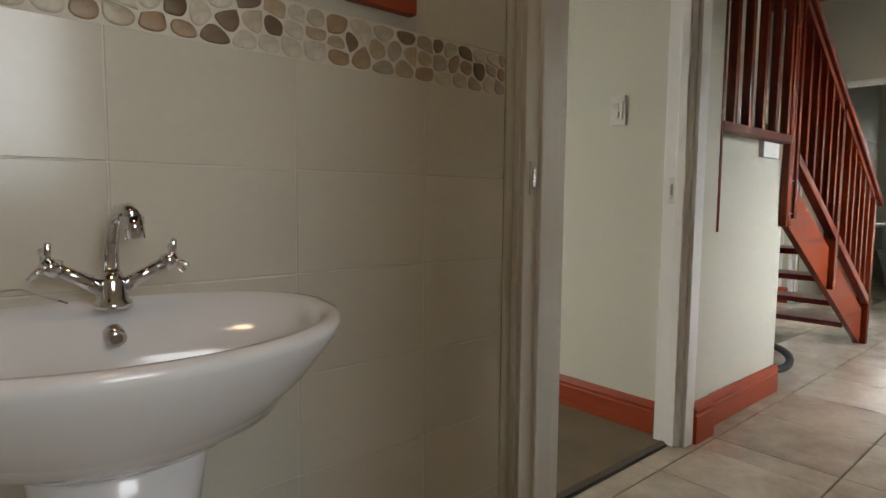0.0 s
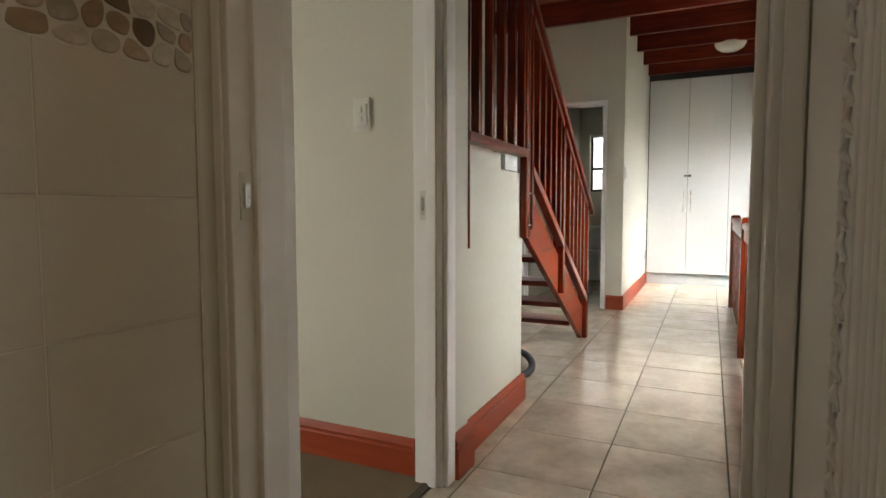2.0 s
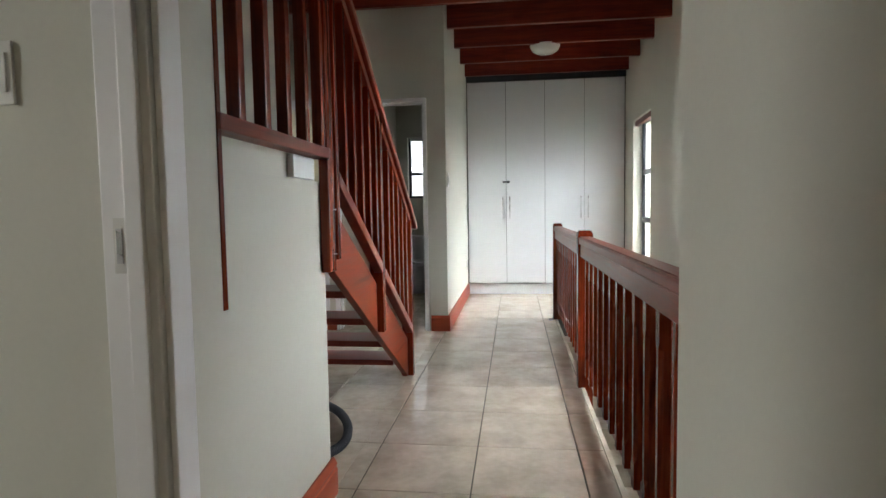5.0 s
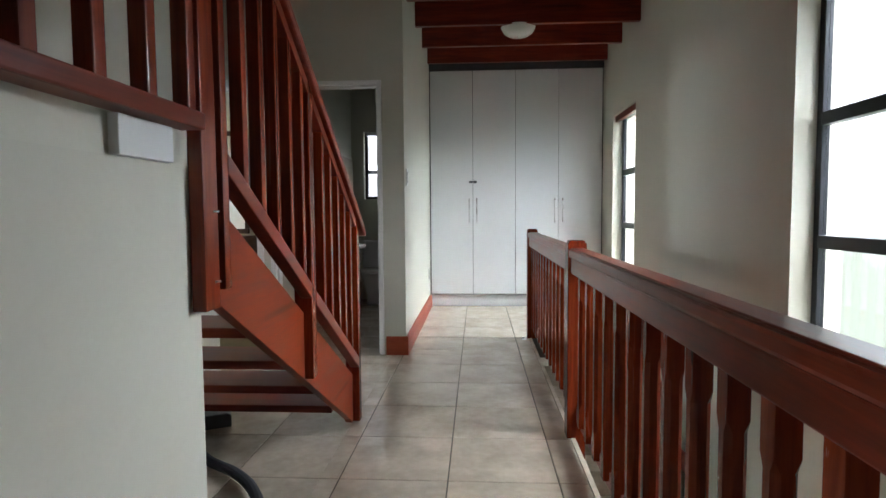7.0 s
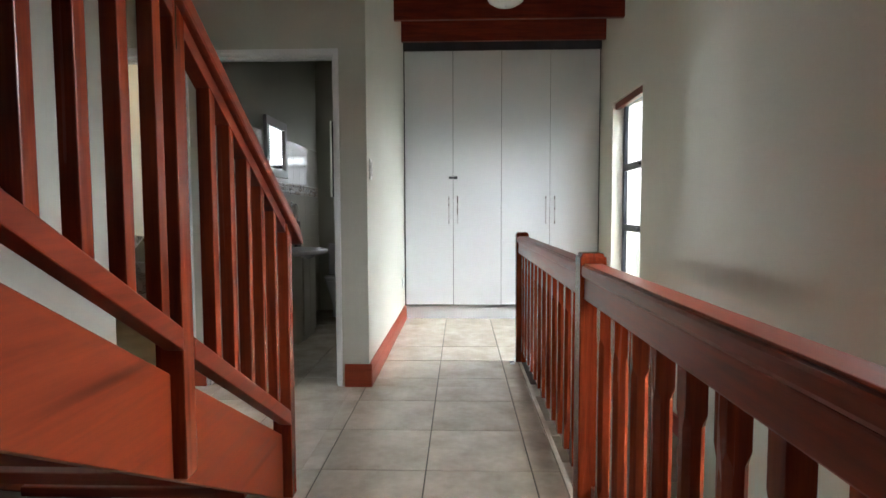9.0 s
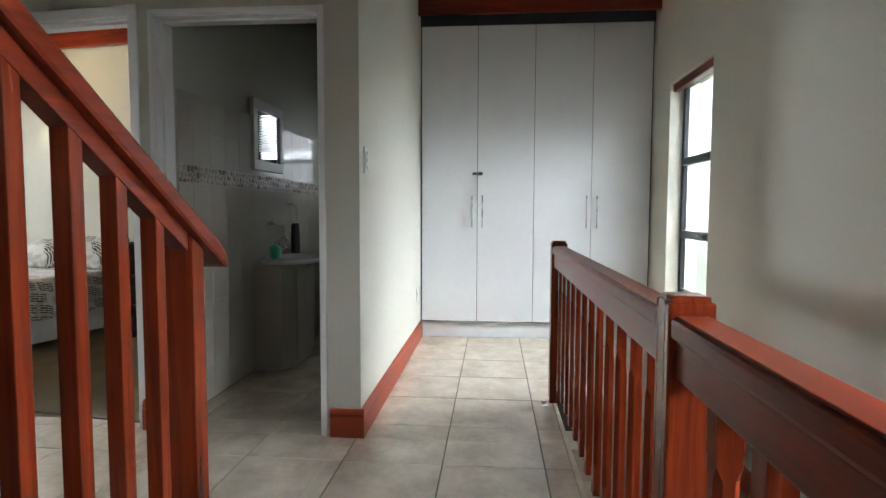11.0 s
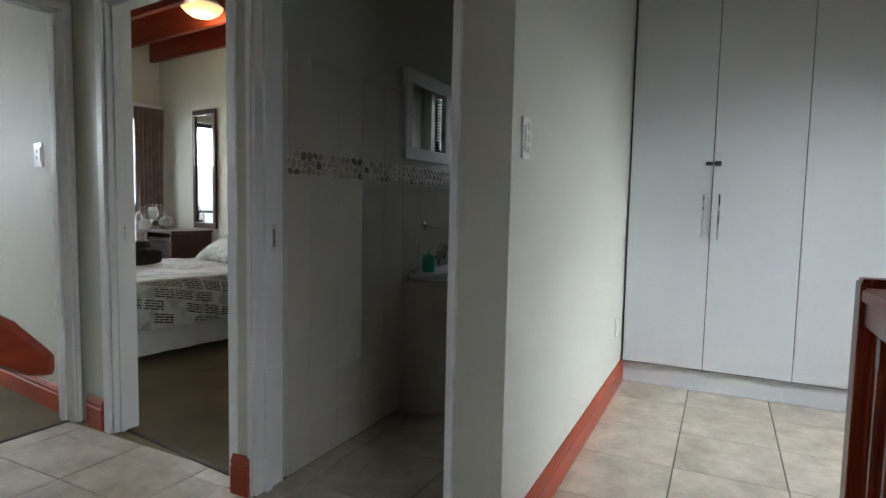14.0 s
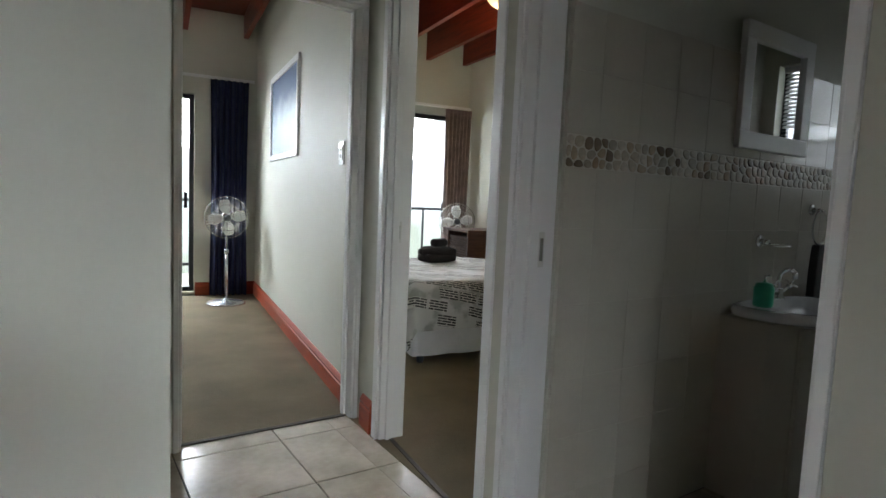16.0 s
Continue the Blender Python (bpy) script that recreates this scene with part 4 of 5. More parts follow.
# ---- bathroom one: basin, tap, mirror, door leaf ----
def basin_one():
    cx, wall, rim = 0.762, 1.335, 0.847
    t = thing("pedestal_basin", "white glazed pedestal basin with an oval bowl against the tiled wall", "basin", at=(cx, wall - 0.2, 0))
    cy = wall - 0.2
    n = 72

    def outline(a, k, dy=0.0):
        """The basin's plan: half an oval to the front, straight sides easing to the wall."""
        x, y = 0.285 * k * math.cos(a), math.sin(a)
        if y < 0:
            return x * (1 - 0.02 * (1 + y)), y * 0.245 * k + dy
        return x * (1 - 0.08 * y * y), y ** 0.75 * 0.198 * (0.5 + 0.5 * k) + dy
    bm = bmesh.new()
    levels = [(0.30, rim - 0.165, -0.0), (0.46, rim - 0.155, 0), (0.66, rim - 0.122, 0), (0.83, rim - 0.078, 0), (0.945, rim - 0.038, 0), (0.995, rim - 0.016, 0), (1.0, rim - 0.008, 0), (0.985, rim, 0),
              (0.94, rim + 0.001, 0), (0.90, rim - 0.006, 0)]
    rings = []
    for k, z, d in levels:
        ring = []
        for i in range(n):
            a = 2 * math.pi * i / n
            x, y = outline(a, k, d)
            ring.append(bm.verts.new((x, min(y, 0.2), z)))
        rings.append(ring)
    for k, z in ((0.86, rim - 0.03), (0.80, rim - 0.08), (0.66, rim - 0.125), (0.42, rim - 0.148), (0.12, rim - 0.152)):
        ring = []
        for i in range(n):
            a = 2 * math.pi * i / n
            ring.append(bm.verts.new((0.285 * k * math.cos(a), 0.235 * k * math.sin(a) * (1 if math.sin(a) < 0 else 0.42) - 0.02 + 0.02 * k, z)))
        rings.append(ring)
    for a, b in zip(rings, rings[1:]):
        for i in range(n):
            j = (i + 1) % n
            bm.faces.new((a[i], a[j], b[j], b[i]))
    bm.faces.new(rings[0][::-1])
    bm.faces.new(rings[-1])
    part("bowl", bm, M_CERAMIC, t, "white glazed oval bowl", True)
    bm = bmesh.new()
    lathe(bm, [(0.115, 0.0), (0.115, 0.05), (0.095, 0.12), (0.088, 0.4), (0.10, 0.58), (0.12, rim - 0.14)], 0, 0.03, 40, 0.95, 0.85)
    part("pedestal", bm, M_CERAMIC, t, "", True)
    bm = bmesh.new()
    tube(bm, [(0.005, 0.080, rim - 0.030), (0.005, 0.062, rim - 0.036)], 0.013, 20)
    ov = part("overflow_ring", bm, M_CHROME, t, "small chrome overflow ring", True)
    bm = bmesh.new()
    tube(bm, [(0.005, 0.0615, rim - 0.0362), (0.005, 0.0605, rim - 0.0366)], 0.008, 16)
    part("overflow_hole", bm, M_STEEL, ov)
    bm = bmesh.new()
    tube(bm, [(-0.04, 0.13, rim + 0.008), (-0.09, 0.15, rim + 0.03), (-0.16, 0.17, rim + 0.025), (-0.25, 0.18, rim + 0.012)], 0.0015, 6)
    part("plug_chain", bm, M_STEEL, t, "thin metal plug chain")


def tap(name, label, at, s=1.0):
    """A mixer with two lever handles and a swan-neck spout."""
    t = thing(name, label, "tap", at=at)
    def P(*pts):
        return [tuple(c * s for c in p) for p in pts]
    bm = bmesh.new()
    lathe(bm, [(0.027 * s, 0.0), (0.027 * s, 0.008 * s), (0.021 * s, 0.014 * s), (0.019 * s, 0.04 * s), (0.014 * s, 0.055 * s)], n=24)
    part("base", bm, M_CHROME, t, "", True)
    bm = bmesh.new()
    tube(bm, P((0, 0, 0.03), (0.0, 0.004, 0.09), (0.004, 0, 0.125), (0.010, -0.018, 0.148), (0.016, -0.042, 0.150), (0.020, -0.058, 0.138)), [0.012 * s, 0.011 * s, 0.010 * s, 0.010 * s, 0.010 * s, 0.011 * s], 14)
    tube(bm, P((0.020, -0.058, 0.140), (0.021, -0.060, 0.108)), 0.0135 * s, 16)
    part("spout", bm, M_CHROME, t, "", True)
    for sg in (-1, 1):
        bm = bmesh.new()
        tube(bm, P((sg * 0.012, 0, 0.030), (sg * 0.072, -0.012, 0.066)), [0.012 * s, 0.009 * s], 14)
        tube(bm, P((sg * 0.070, -0.012, 0.064), (sg * 0.088, -0.015, 0.074)), [0.015 * s, 0.012 * s], 14)
        for c in range(4):
            a = c * math.pi / 2 + 0.5
            tube(bm, P((sg * 0.084, -0.014, 0.072), (sg * (0.092) - sg * 0.012 * math.sin(a), -0.014 + 0.030 * math.cos(a), 0.076 + 0.030 * math.sin(a))), [0.006 * s, 0.0045 * s], 8)
        part("handle", bm, M_CHROME, t, "", True)
    return t


basin_one()
tap("basin_tap", "chrome basin mixer tap with two cross handles", (0.775, 1.255, 0.845), 0.94)

mc = thing("mirror_cabinet", "red wooden framed mirror on the tiled bathroom wall", "mirror", at=(0.87, 1.34, 1.39))
bm = bmesh.new()
box(bm, -0.5, 0.5, -0.028, 0.0, 0, 0.07, 0.005)
box(bm, -0.5, 0.5, -0.028, 0.0, 0.60, 0.67, 0.005)
box(bm, -0.5, -0.43, -0.028, 0.0, 0.07, 0.60, 0.005)
box(bm, 0.43, 0.5, -0.028, 0.0, 0.07, 0.60, 0.005)
part("frame", bm, M_SKIRT, mc, "red varnished frame")
bm = bmesh.new()
box(bm, -0.43, 0.43, -0.015, -0.003, 0.07, 0.60)
part("mirror_glass", bm, M_MIRROR, mc)
bm = bmesh.new()
tube(bm, [(0.475, -0.030, 0.03), (0.475, -0.027, 0.03)], 0.004, 10)
part("screw", bm, M_STEEL, mc)

leaf = thing("bathroom_door", "cream painted moulded door standing open into the bathroom", "door", at=(1.73, 0.43, 0))
leaf.rotation_euler = (0, 0, radians(4))
bm = bmesh.new()
box(bm, -0.73, -0.003, -0.02, 0.018, 0.008, 2.08, 0.003)
part("leaf", bm, M_FRAME, leaf)
for k in range(7):
    bm = bmesh.new()
    tube(bm, [(-0.222 - k * 0.017, 0.018, 0.10), (-0.222 - k * 0.017, 0.018, 2.0)], 0.0055, 8)
    part("reed", bm, M_FRAME, leaf, "", True)
bm = bmesh.new()
for i in range(75):
    z = 0.05 + i * 0.027
    tube(bm, [(-0.175, 0.019, z), (-0.161, 0.021, z + 0.011), (-0.168, 0.019, z + 0.023)], [0.002, 0.005, 0.002], 8)
part("rope_moulding", bm, M_FRAME, leaf, "twisted rope moulding", True)
for x in (-0.190, -0.148):
    bm = bmesh.new()
    tube(bm, [(x, 0.018, 0.03), (x, 0.018, 2.06)], 0.003, 8)
    part("bead", bm, M_FRAME, leaf, "", True)


# ---- bathroom two ----
def vanity():
    t = thing("vanity_cabinet", "pale laminate vanity cabinet in the dark bathroom", "vanity cabinet", at=(8.45, 2.3, 0))
    bm = bmesh.new()
    prism(bm, [(-0.318, 0.098), (-0.318, -0.11), (-0.20, -0.17), (0.20, -0.17), (0.318, -0.11), (0.318, 0.098)], 2, 0.0, 0.75, 0.006)
    part("body", bm, M_VANITY, t)
    bm = bmesh.new()
    box(bm, -0.195, -0.003, -0.188, -0.171, 0.05, 0.73, 0.003)
    d = part("door", bm, M_VANITY, t)
    bm = bmesh.new()
    box(bm, 0.003, 0.195, -0.188, -0.171, 0.05, 0.73, 0.003)
    part("door", bm, M_VANITY, t)
    bm = bmesh.new()
    n = 48
    rings = []
    for k, z in ((0.90, 0.751), (1.0, 0.765), (1.02, 0.785), (0.99, 0.797), (0.86, 0.797), (0.80, 0.78), (0.62, 0.72), (0.3, 0.69), (0.05, 0.688)):
        ring = []
        for i in range(n):
            a = 2 * math.pi * i / n
            sy = -0.34 if math.sin(a) < 0 else 0.10
            ring.append(bm.verts.new((0.335 * k * math.cos(a), abs(math.sin(a)) ** 0.85 * sy * k - 0.003, z)))
        rings.append(ring)
    for a, b in zip(rings, rings[1:]):
        for i in range(n):
            bm.faces.new((a[i], a[(i + 1) % n], b[(i + 1) % n], b[i]))
    bm.faces.new(rings[0][::-1])
    bm.faces.new(rings[-1])
    part("basin", bm, M_CERAMIC, t, "white oval basin", True)


vanity()
tap("basin_tap", "small chrome mixer tap on the vanity basin", (8.52, 2.345, 0.797), 0.9)

cup = thing("soap_pump", "green plastic soap bottle on the basin edge", "soap bottle", at=(8.24, 2.27, 0.797))
bm = bmesh.new()
lathe(bm, [(0.034, 0.0), (0.038, 0.01), (0.038, 0.075), (0.03, 0.095), (0.012, 0.1)], n=24)
part("bottle", bm, M_GREEN, cup, "", True)
bm = bmesh.new()
tube(bm, [(0, 0, 0.1), (0, 0, 0.125), (0.03, 0, 0.125)], 0.005, 10)
part("pump", bm, M_CHROME, cup, "", True)

m2 = thing("framed_mirror", "white framed mirror on the dim tiled bathroom wall", "mirror", at=(8.40, 2.39, 1.435))
bm = bmesh.new()
for s in ((-0.28, 0.28, -0.03, 0, 0, 0.07), (-0.28, 0.28, -0.03, 0, 0.43, 0.50), (-0.28, -0.21, -0.03, 0, 0.07, 0.43), (0.21, 0.28, -0.03, 0, 0.07, 0.43)):
    box(bm, *s, 0.005)
part("frame", bm, M_FRAME, m2)
bm = bmesh.new()
box(bm, -0.21, 0.21, -0.014, -0.002, 0.07, 0.43)
part("mirror_glass", bm, M_MIRROR, m2)

for nm, x, z, lab in (("tumbler_holder", 8.38, 1.055, "chrome soap holder on the bathroom tiles"), ("towel_ring", 8.83, 1.20, "chrome towel ring on the bathroom tiles")):
    t = thing(nm, lab, "bathroom fitting", at=(x, 2.386, z))
    bm = bmesh.new()
    tube(bm, [(0, 0, 0), (0, -0.012, 0)], 0.026, 20)
    tube(bm, [(0, -0.012, 0), (0, -0.05, -0.004)], 0.010, 12)
    part("mount", bm, M_CHROME, t, "", True)
    bm = bmesh.new()
    if nm == "towel_ring":
        tube(bm, [(0.075 * math.sin(a), -0.05, -0.08 + 0.08 * math.cos(a)) for a in [2 * math.pi * i / 32 for i in range(33)]], 0.004, 8)
        part("ring", bm, M_CHROME, t, "", True)
    else:
        tube(bm, [(0.05 + 0.055 * math.cos(a), -0.06 + 0.05 * math.sin(a), -0.015) for a in [2 * math.pi * i / 24 for i in range(25)]], 0.004, 8)
        part("holder", bm, M_CHROME, t, "", True)
tw = bmesh.new()
prism(tw, [(-0.045, 0.0), (0.045, 0.0), (0.062, -0.12), (0.07, -0.33), (-0.06, -0.33), (-0.058, -0.12)], 1, -0.022, 0.018, 0.012)
two = tagged(part("hand_towel", tw, M_TOWEL), "dark grey hand towel hanging in a chrome ring", "towel")
two.location = (8.83, 2.330, 1.04)

wc = thing("toilet", "white ceramic toilet against the bathroom end wall", "toilet", at=(9.55, 2.05, 0))
bm = bmesh.new()
lathe(bm, [(0.12, 0), (0.11, 0.1), (0.15, 0.25), (0.19, 0.38), (0.195, 0.40)], 0, 0, 32, 1.15, 0.95)
part("bowl", bm, M_CERAMIC, wc, "", True)
bm = bmesh.new()
lathe(bm, [(0.195, 0.402), (0.20, 0.41), (0.20, 0.43), (0.18, 0.44)], 0, 0, 32, 1.15, 0.95)
part("seat", bm, M_CERAMIC, wc, "", True)
bm = bmesh.new()
box(bm, 0.16, 0.345, -0.19, 0.19, 0.40, 0.78, 0.02)
part("cistern", bm, M_CERAMIC, wc)


# ---- bedroom two ----
def cloth_sheet(name, w, d, drop, cx, cy, z, material, parent, seed, bump=0.012):
    """A duvet over a bed: a flat top that rounds into hanging folded sides."""
    rnd = random.Random(seed)
    bm = bmesh.new()
    nx, ny = 64, 56
    W, D = w + 2 * drop, d + 2 * drop
    vs = []
    for i in range(nx + 1):
        row = []
        for j in range(ny + 1):
            u, v = -W / 2 + W * i / nx, -D / 2 + D * j / ny
            du, dv = max(0, abs(u) - w / 2), max(0, abs(v) - d / 2)
            x, y = max(-w / 2, min(w / 2, u)), max(-d / 2, min(d / 2, v))
            fall = math.hypot(du, dv)
            r = 0.05
            out = r * (1 - math.exp(-fall / r)) + 0.02 * fall / drop
            if fall > 0:
                x += math.copysign(out * du / fall, u) if du else 0
                y += math.copysign(out * dv / fall, v) if dv else 0
            fold = 0.018 * math.sin(14 * (u if dv > du else v) + 2.0 * math.sin(5 * u)) * min(1, fall / drop)
            if dv > du:
                y += math.copysign(fold, v)
            elif du > 0:
                x += math.copysign(fold, u)
            zz = z - max(0, fall - 0.03) - 0.02 * min(1, fall / 0.05) + 1.4 * bump * noise.noise(Vector((u * 3, v * 3, seed))) + bump * 0.5 * noise.noise(Vector((u * 9, v * 9, seed)))
            row.append(bm.verts.new((cx + x, cy + y, zz)))
        vs.append(row)
    for i in range(nx):
        for j in range(ny):
            bm.faces.new((vs[i][j], vs[i + 1][j], vs[i + 1][j + 1], vs[i][j + 1]))
    return part(name, bm, material, parent, "", True)


def pillow(name, at, rz, rx, material, label):
    bm = bmesh.new()
    n, m = 24, 16
    top, bot = [], []
    for sgn, rows in ((1, top), (-1, bot)):
        for i in range(n + 1):
            row = []
            for j in range(m + 1):
                u, v = -1 + 2 * i / n, -1 + 2 * j / m
                h = 0.075 * ((1 - u ** 4) * (1 - v ** 4)) ** 0.6
                pin = 1 - 0.07 * (1 - abs(v)) * abs(u) ** 3
                row.append(bm.verts.new((0.33 * u * pin, 0.22 * v * (1 - 0.08 * (1 - abs(u)) * abs(v) ** 3), sgn * h + 0.008 * noise.noise(Vector((u * 3, v * 3, sgn + at[0]))))))
            rows.append(row)
    for rows in (top, bot):
        for i in range(n):
            for j in range(m):
                bm.faces.new((rows[i][j], rows[i + 1][j], rows[i + 1][j + 1], rows[i][j + 1]))
    bmesh.ops.remove_doubles(bm, verts=bm.verts[:], dist=0.004)
    ob = tagged(part(name, bm, material, None, "", True), label, "pillow", "pillows on the bed")
    ob.matrix_world = ROOM2 @ Matrix.Translation(at) @ Euler((rx, 0, rz)).to_matrix().to_4x4()
    return ob


bed = thing("bed", "bed with a white valance and dark feet on beige carpet", "bed", at=(8.98, 4.92, 0))
placed(bed, ROOM2)
BX0, BX1, BY0, BY1 = -0.76, 0.84, -0.76, 0.62
bm = bmesh.new()
box(bm, BX0 + 0.02, BX1, BY0 + 0.02, BY1 - 0.02, 0.08, 0.34, 0.01)
part("base", bm, M_SHEET, bed)
bm = bmesh.new()
box(bm, BX0, BX1, BY0, BY1, 0.34, 0.565, 0.05)
part("mattress", bm, M_SHEET, bed)
bm = bmesh.new()
pts = []
per = [(BX1, BY0 - 0.012), (BX0 - 0.012, BY0 - 0.012), (BX0 - 0.012, BY1 + 0.012), (BX1, BY1 + 0.012)]
lo, hi = [], []
for (xa, ya), (xb, yb) in zip(per, per[1:]):
    k = 40
    for i in range(k):
        f = i / k
        x, y = xa + (xb - xa) * f, ya + (yb - ya) * f
        o = 0.008 * math.sin(i * 0.9)
        nxn, nyn = (0, -1) if ya == yb and ya < 0 else ((-1, 0) if xa == xb else (0, 1))
        lo.append(bm.verts.new((x + nxn * o, y + nyn * o, 0.075)))
        hi.append(bm.verts.new((x, y, 0.36)))
for i in range(len(lo) - 1):
    bm.faces.new((lo[i], lo[i + 1], hi[i + 1], hi[i]))
part("valance", bm, M_SHEET, bed, "white gathered valance", True)
for x in (BX0 + 0.08, BX1 - 0.08):
    for y in (BY0 + 0.08, BY1 - 0.08):
        bm = bmesh.new()
        lathe(bm, [(0.022, 0.003), (0.026, 0.02), (0.03, 0.09)], x, y, 16)
        part("foot", bm, M_RUBBER, bed)
duvet = thing("duvet", "white duvet with grey and black newsprint pattern hanging over the bed", "duvet", at=(8.98, 4.92, 0))
cloth_sheet("cover", 1.60, 1.38, 0.34, 0.03, -0.07, 0.60, M_PRINT, duvet, 3)
placed(duvet, ROOM2)
pillow("pillow", (9.64, 4.48, 0.74), radians(90), radians(-38), M_PRINT, "grey patterned pillow leaning at the bed head")
pillow("pillow", (9.62, 5.00, 0.72), radians(84), radians(-30), M_PRINT, "grey patterned pillow beside the bedside table")
tb = thing("folded_towels", "charcoal folded bath towel on the bed", "folded towel", at=(8.70, 5.36, 0.604))
bm = bmesh.new()
for k, z in enumerate((0.0, 0.045)):
    tube(bm, [(-0.16, -0.03 + 0.06 * k, z + 0.035), (-0.1, 0.0, z + 0.04), (0.1, 0.02, z + 0.04), (0.17, 0.0, z + 0.035)], [0.03, 0.05, 0.05, 0.032], 16)
    tube(bm, [(-0.16, 0.08, z + 0.035), (-0.1, 0.09, z + 0.04), (0.1, 0.10, z + 0.04), (0.17, 0.09, z + 0.035)], [0.03, 0.05, 0.05, 0.032], 16)
part("towel", bm, M_TOWEL, tb, "", True)
tr = bmesh.new()
tube(tr, [(-0.085, 0, 0.0), (-0.08, 0, 0), (0.08, 0, 0), (0.085, 0, 0)], [0.028, 0.040, 0.040, 0.028], 18)
tro = tagged(part("rolled_towel", tr, M_TOWEL, None, "", True), "small rolled charcoal towel on folded towels", "rolled towel")
tro.matrix_world = pose(8.73, 5.42, 0.604 + 0.165, 0, 0, 20)

ns = thing("bedside_table", "dark wooden bedside table with wicker baskets", "bedside table", "bedside tables", at=(9.60, 5.80, 0))
placed(ns, ROOM2)
for nm, s in (("top", (-0.23, 0.24, -0.20, 0.28, 0.84, 0.865)), ("side_panel", (-0.22, 0.23, -0.19, -0.17, 0, 0.84)), ("side_panel", (-0.22, 0.23, 0.25, 0.27, 0, 0.84)), ("shelf", (-0.22, 0.23, -0.17, 0.25, 0.55, 0.57)), ("shelf", (-0.22, 0.23, -0.17, 0.25, 0.28, 0.30)), ("back_panel", (0.22, 0.235, -0.17, 0.25, 0.05, 0.84))):
    bm = bmesh.new()
    box(bm, *s, 0.003)
    part(nm, bm, M_DARKWOOD, ns)
for z in (0.575, 0.305):
    bk = thing("wicker_basket", "brown woven wicker basket in the bedside table", "basket", "baskets", at=(9.60, 5.84, z))
    placed(bk, ROOM2)
    bm = bmesh.new()
    for r in range(9):
        zz = 0.012 + r * 0.024
        pts = []
        for (xa, ya), (xb, yb) in zip([(-0.2, -0.19), (0.19, -0.19), (0.19, 0.19), (-0.2, 0.19)], [(0.19, -0.19), (0.19, 0.19), (-0.2, 0.19), (-0.2, -0.19)]):
            for i in range(14):
                f = i / 14
                o = 0.006 * (1 if (i + r) % 2 else -1)
                pts.append((xa + (xb - xa) * f + (o if xa == xb else 0), ya + (yb - ya) * f + (o if ya == yb else 0), zz))
        pts.append(pts[0])
        tube(bm, pts, 0.011, 6)
    part("weave", bm, M_WICKER, bk)
    bm = bmesh.new()
    box(bm, -0.185, 0.175, -0.175, 0.175, 0.002, 0.2)
    part("lining", bm, M_WICKER, bk)

fm = thing("wall_mirror", "tall wall mirror in a dark wooden frame", "mirror", "wall mirrors", at=(9.846, 5.72, 0.88))
placed(fm, ROOM2)
bm = bmesh.new()
for s in ((-0.03, 0, -0.20, 0.20, 0, 0.06), (-0.03, 0, -0.20, 0.20, 1.19, 1.25), (-0.03, 0, -0.20, -0.15, 0.06, 1.19), (-0.03, 0, 0.15, 0.20, 0.06, 1.19)):
    box(bm, *s, 0.008)
part("frame", bm, M_DARKWOOD, fm)
bm = bmesh.new()
box(bm, -0.014, -0.002, -0.15, 0.15, 0.06, 1.19)
part("mirror_glass", bm, M_MIRROR, fm)

copy_thing(ns, ROOM2 @ Matrix.Translation((9.60, 3.56, 0)))
copy_thing(fm, ROOM2 @ Matrix.Translation((9.846, 3.74, 0.88)))

sc = thing("wall_spotlight", "white twin spotlight bar on the bedroom wall, lit", "wall lamp", at=(9.848, 4.89, 2.11))
placed(sc, ROOM2)
bm = bmesh.new()
tube(bm, [(0, 0, 0), (-0.03, 0, 0)], 0.045, 24)
tube(bm, [(-0.05, -0.19, 0.01), (-0.05, -0.08, 0.02), (-0.05, 0.08, -0.01), (-0.05, 0.19, 0.0)], 0.009, 10)
tube(bm, [(-0.03, 0, 0), (-0.05, 0, 0.003)], 0.012, 10)
part("bar", bm, M_FRAME, sc, "", True)
for sg in (-1, 1):
    bm = bmesh.new()
    tube(bm, [(-0.05, sg * 0.17, 0.0), (-0.07, sg * 0.185, -0.02), (-0.085, sg * 0.20, -0.055)], [0.016, 0.028, 0.034], 16)
    sh = part("spot_shade", bm, M_FRAME, sc, "", True)
    bm = bmesh.new()
    tube(bm, [(-0.085, sg * 0.20, -0.056), (-0.087, sg * 0.201, -0.060)], 0.026, 16)
    part("bulb", bm, M_BULB, sh)
    ld = bpy.data.lights.new("spot_bulb", "SPOT")
    ld.energy, ld.color, ld.spot_size, ld.shadow_soft_size, ld.spot_blend = 1.8, (1.0, 0.78, 0.48), radians(95), 0.03, 0.6
    lo = new("spot_bulb", ld)
    lo.matrix_world = ROOM2 @ look((9.76, 4.89 + sg * 0.205, 2.04), (9.85, 4.89 + sg * 0.24, 1.78))


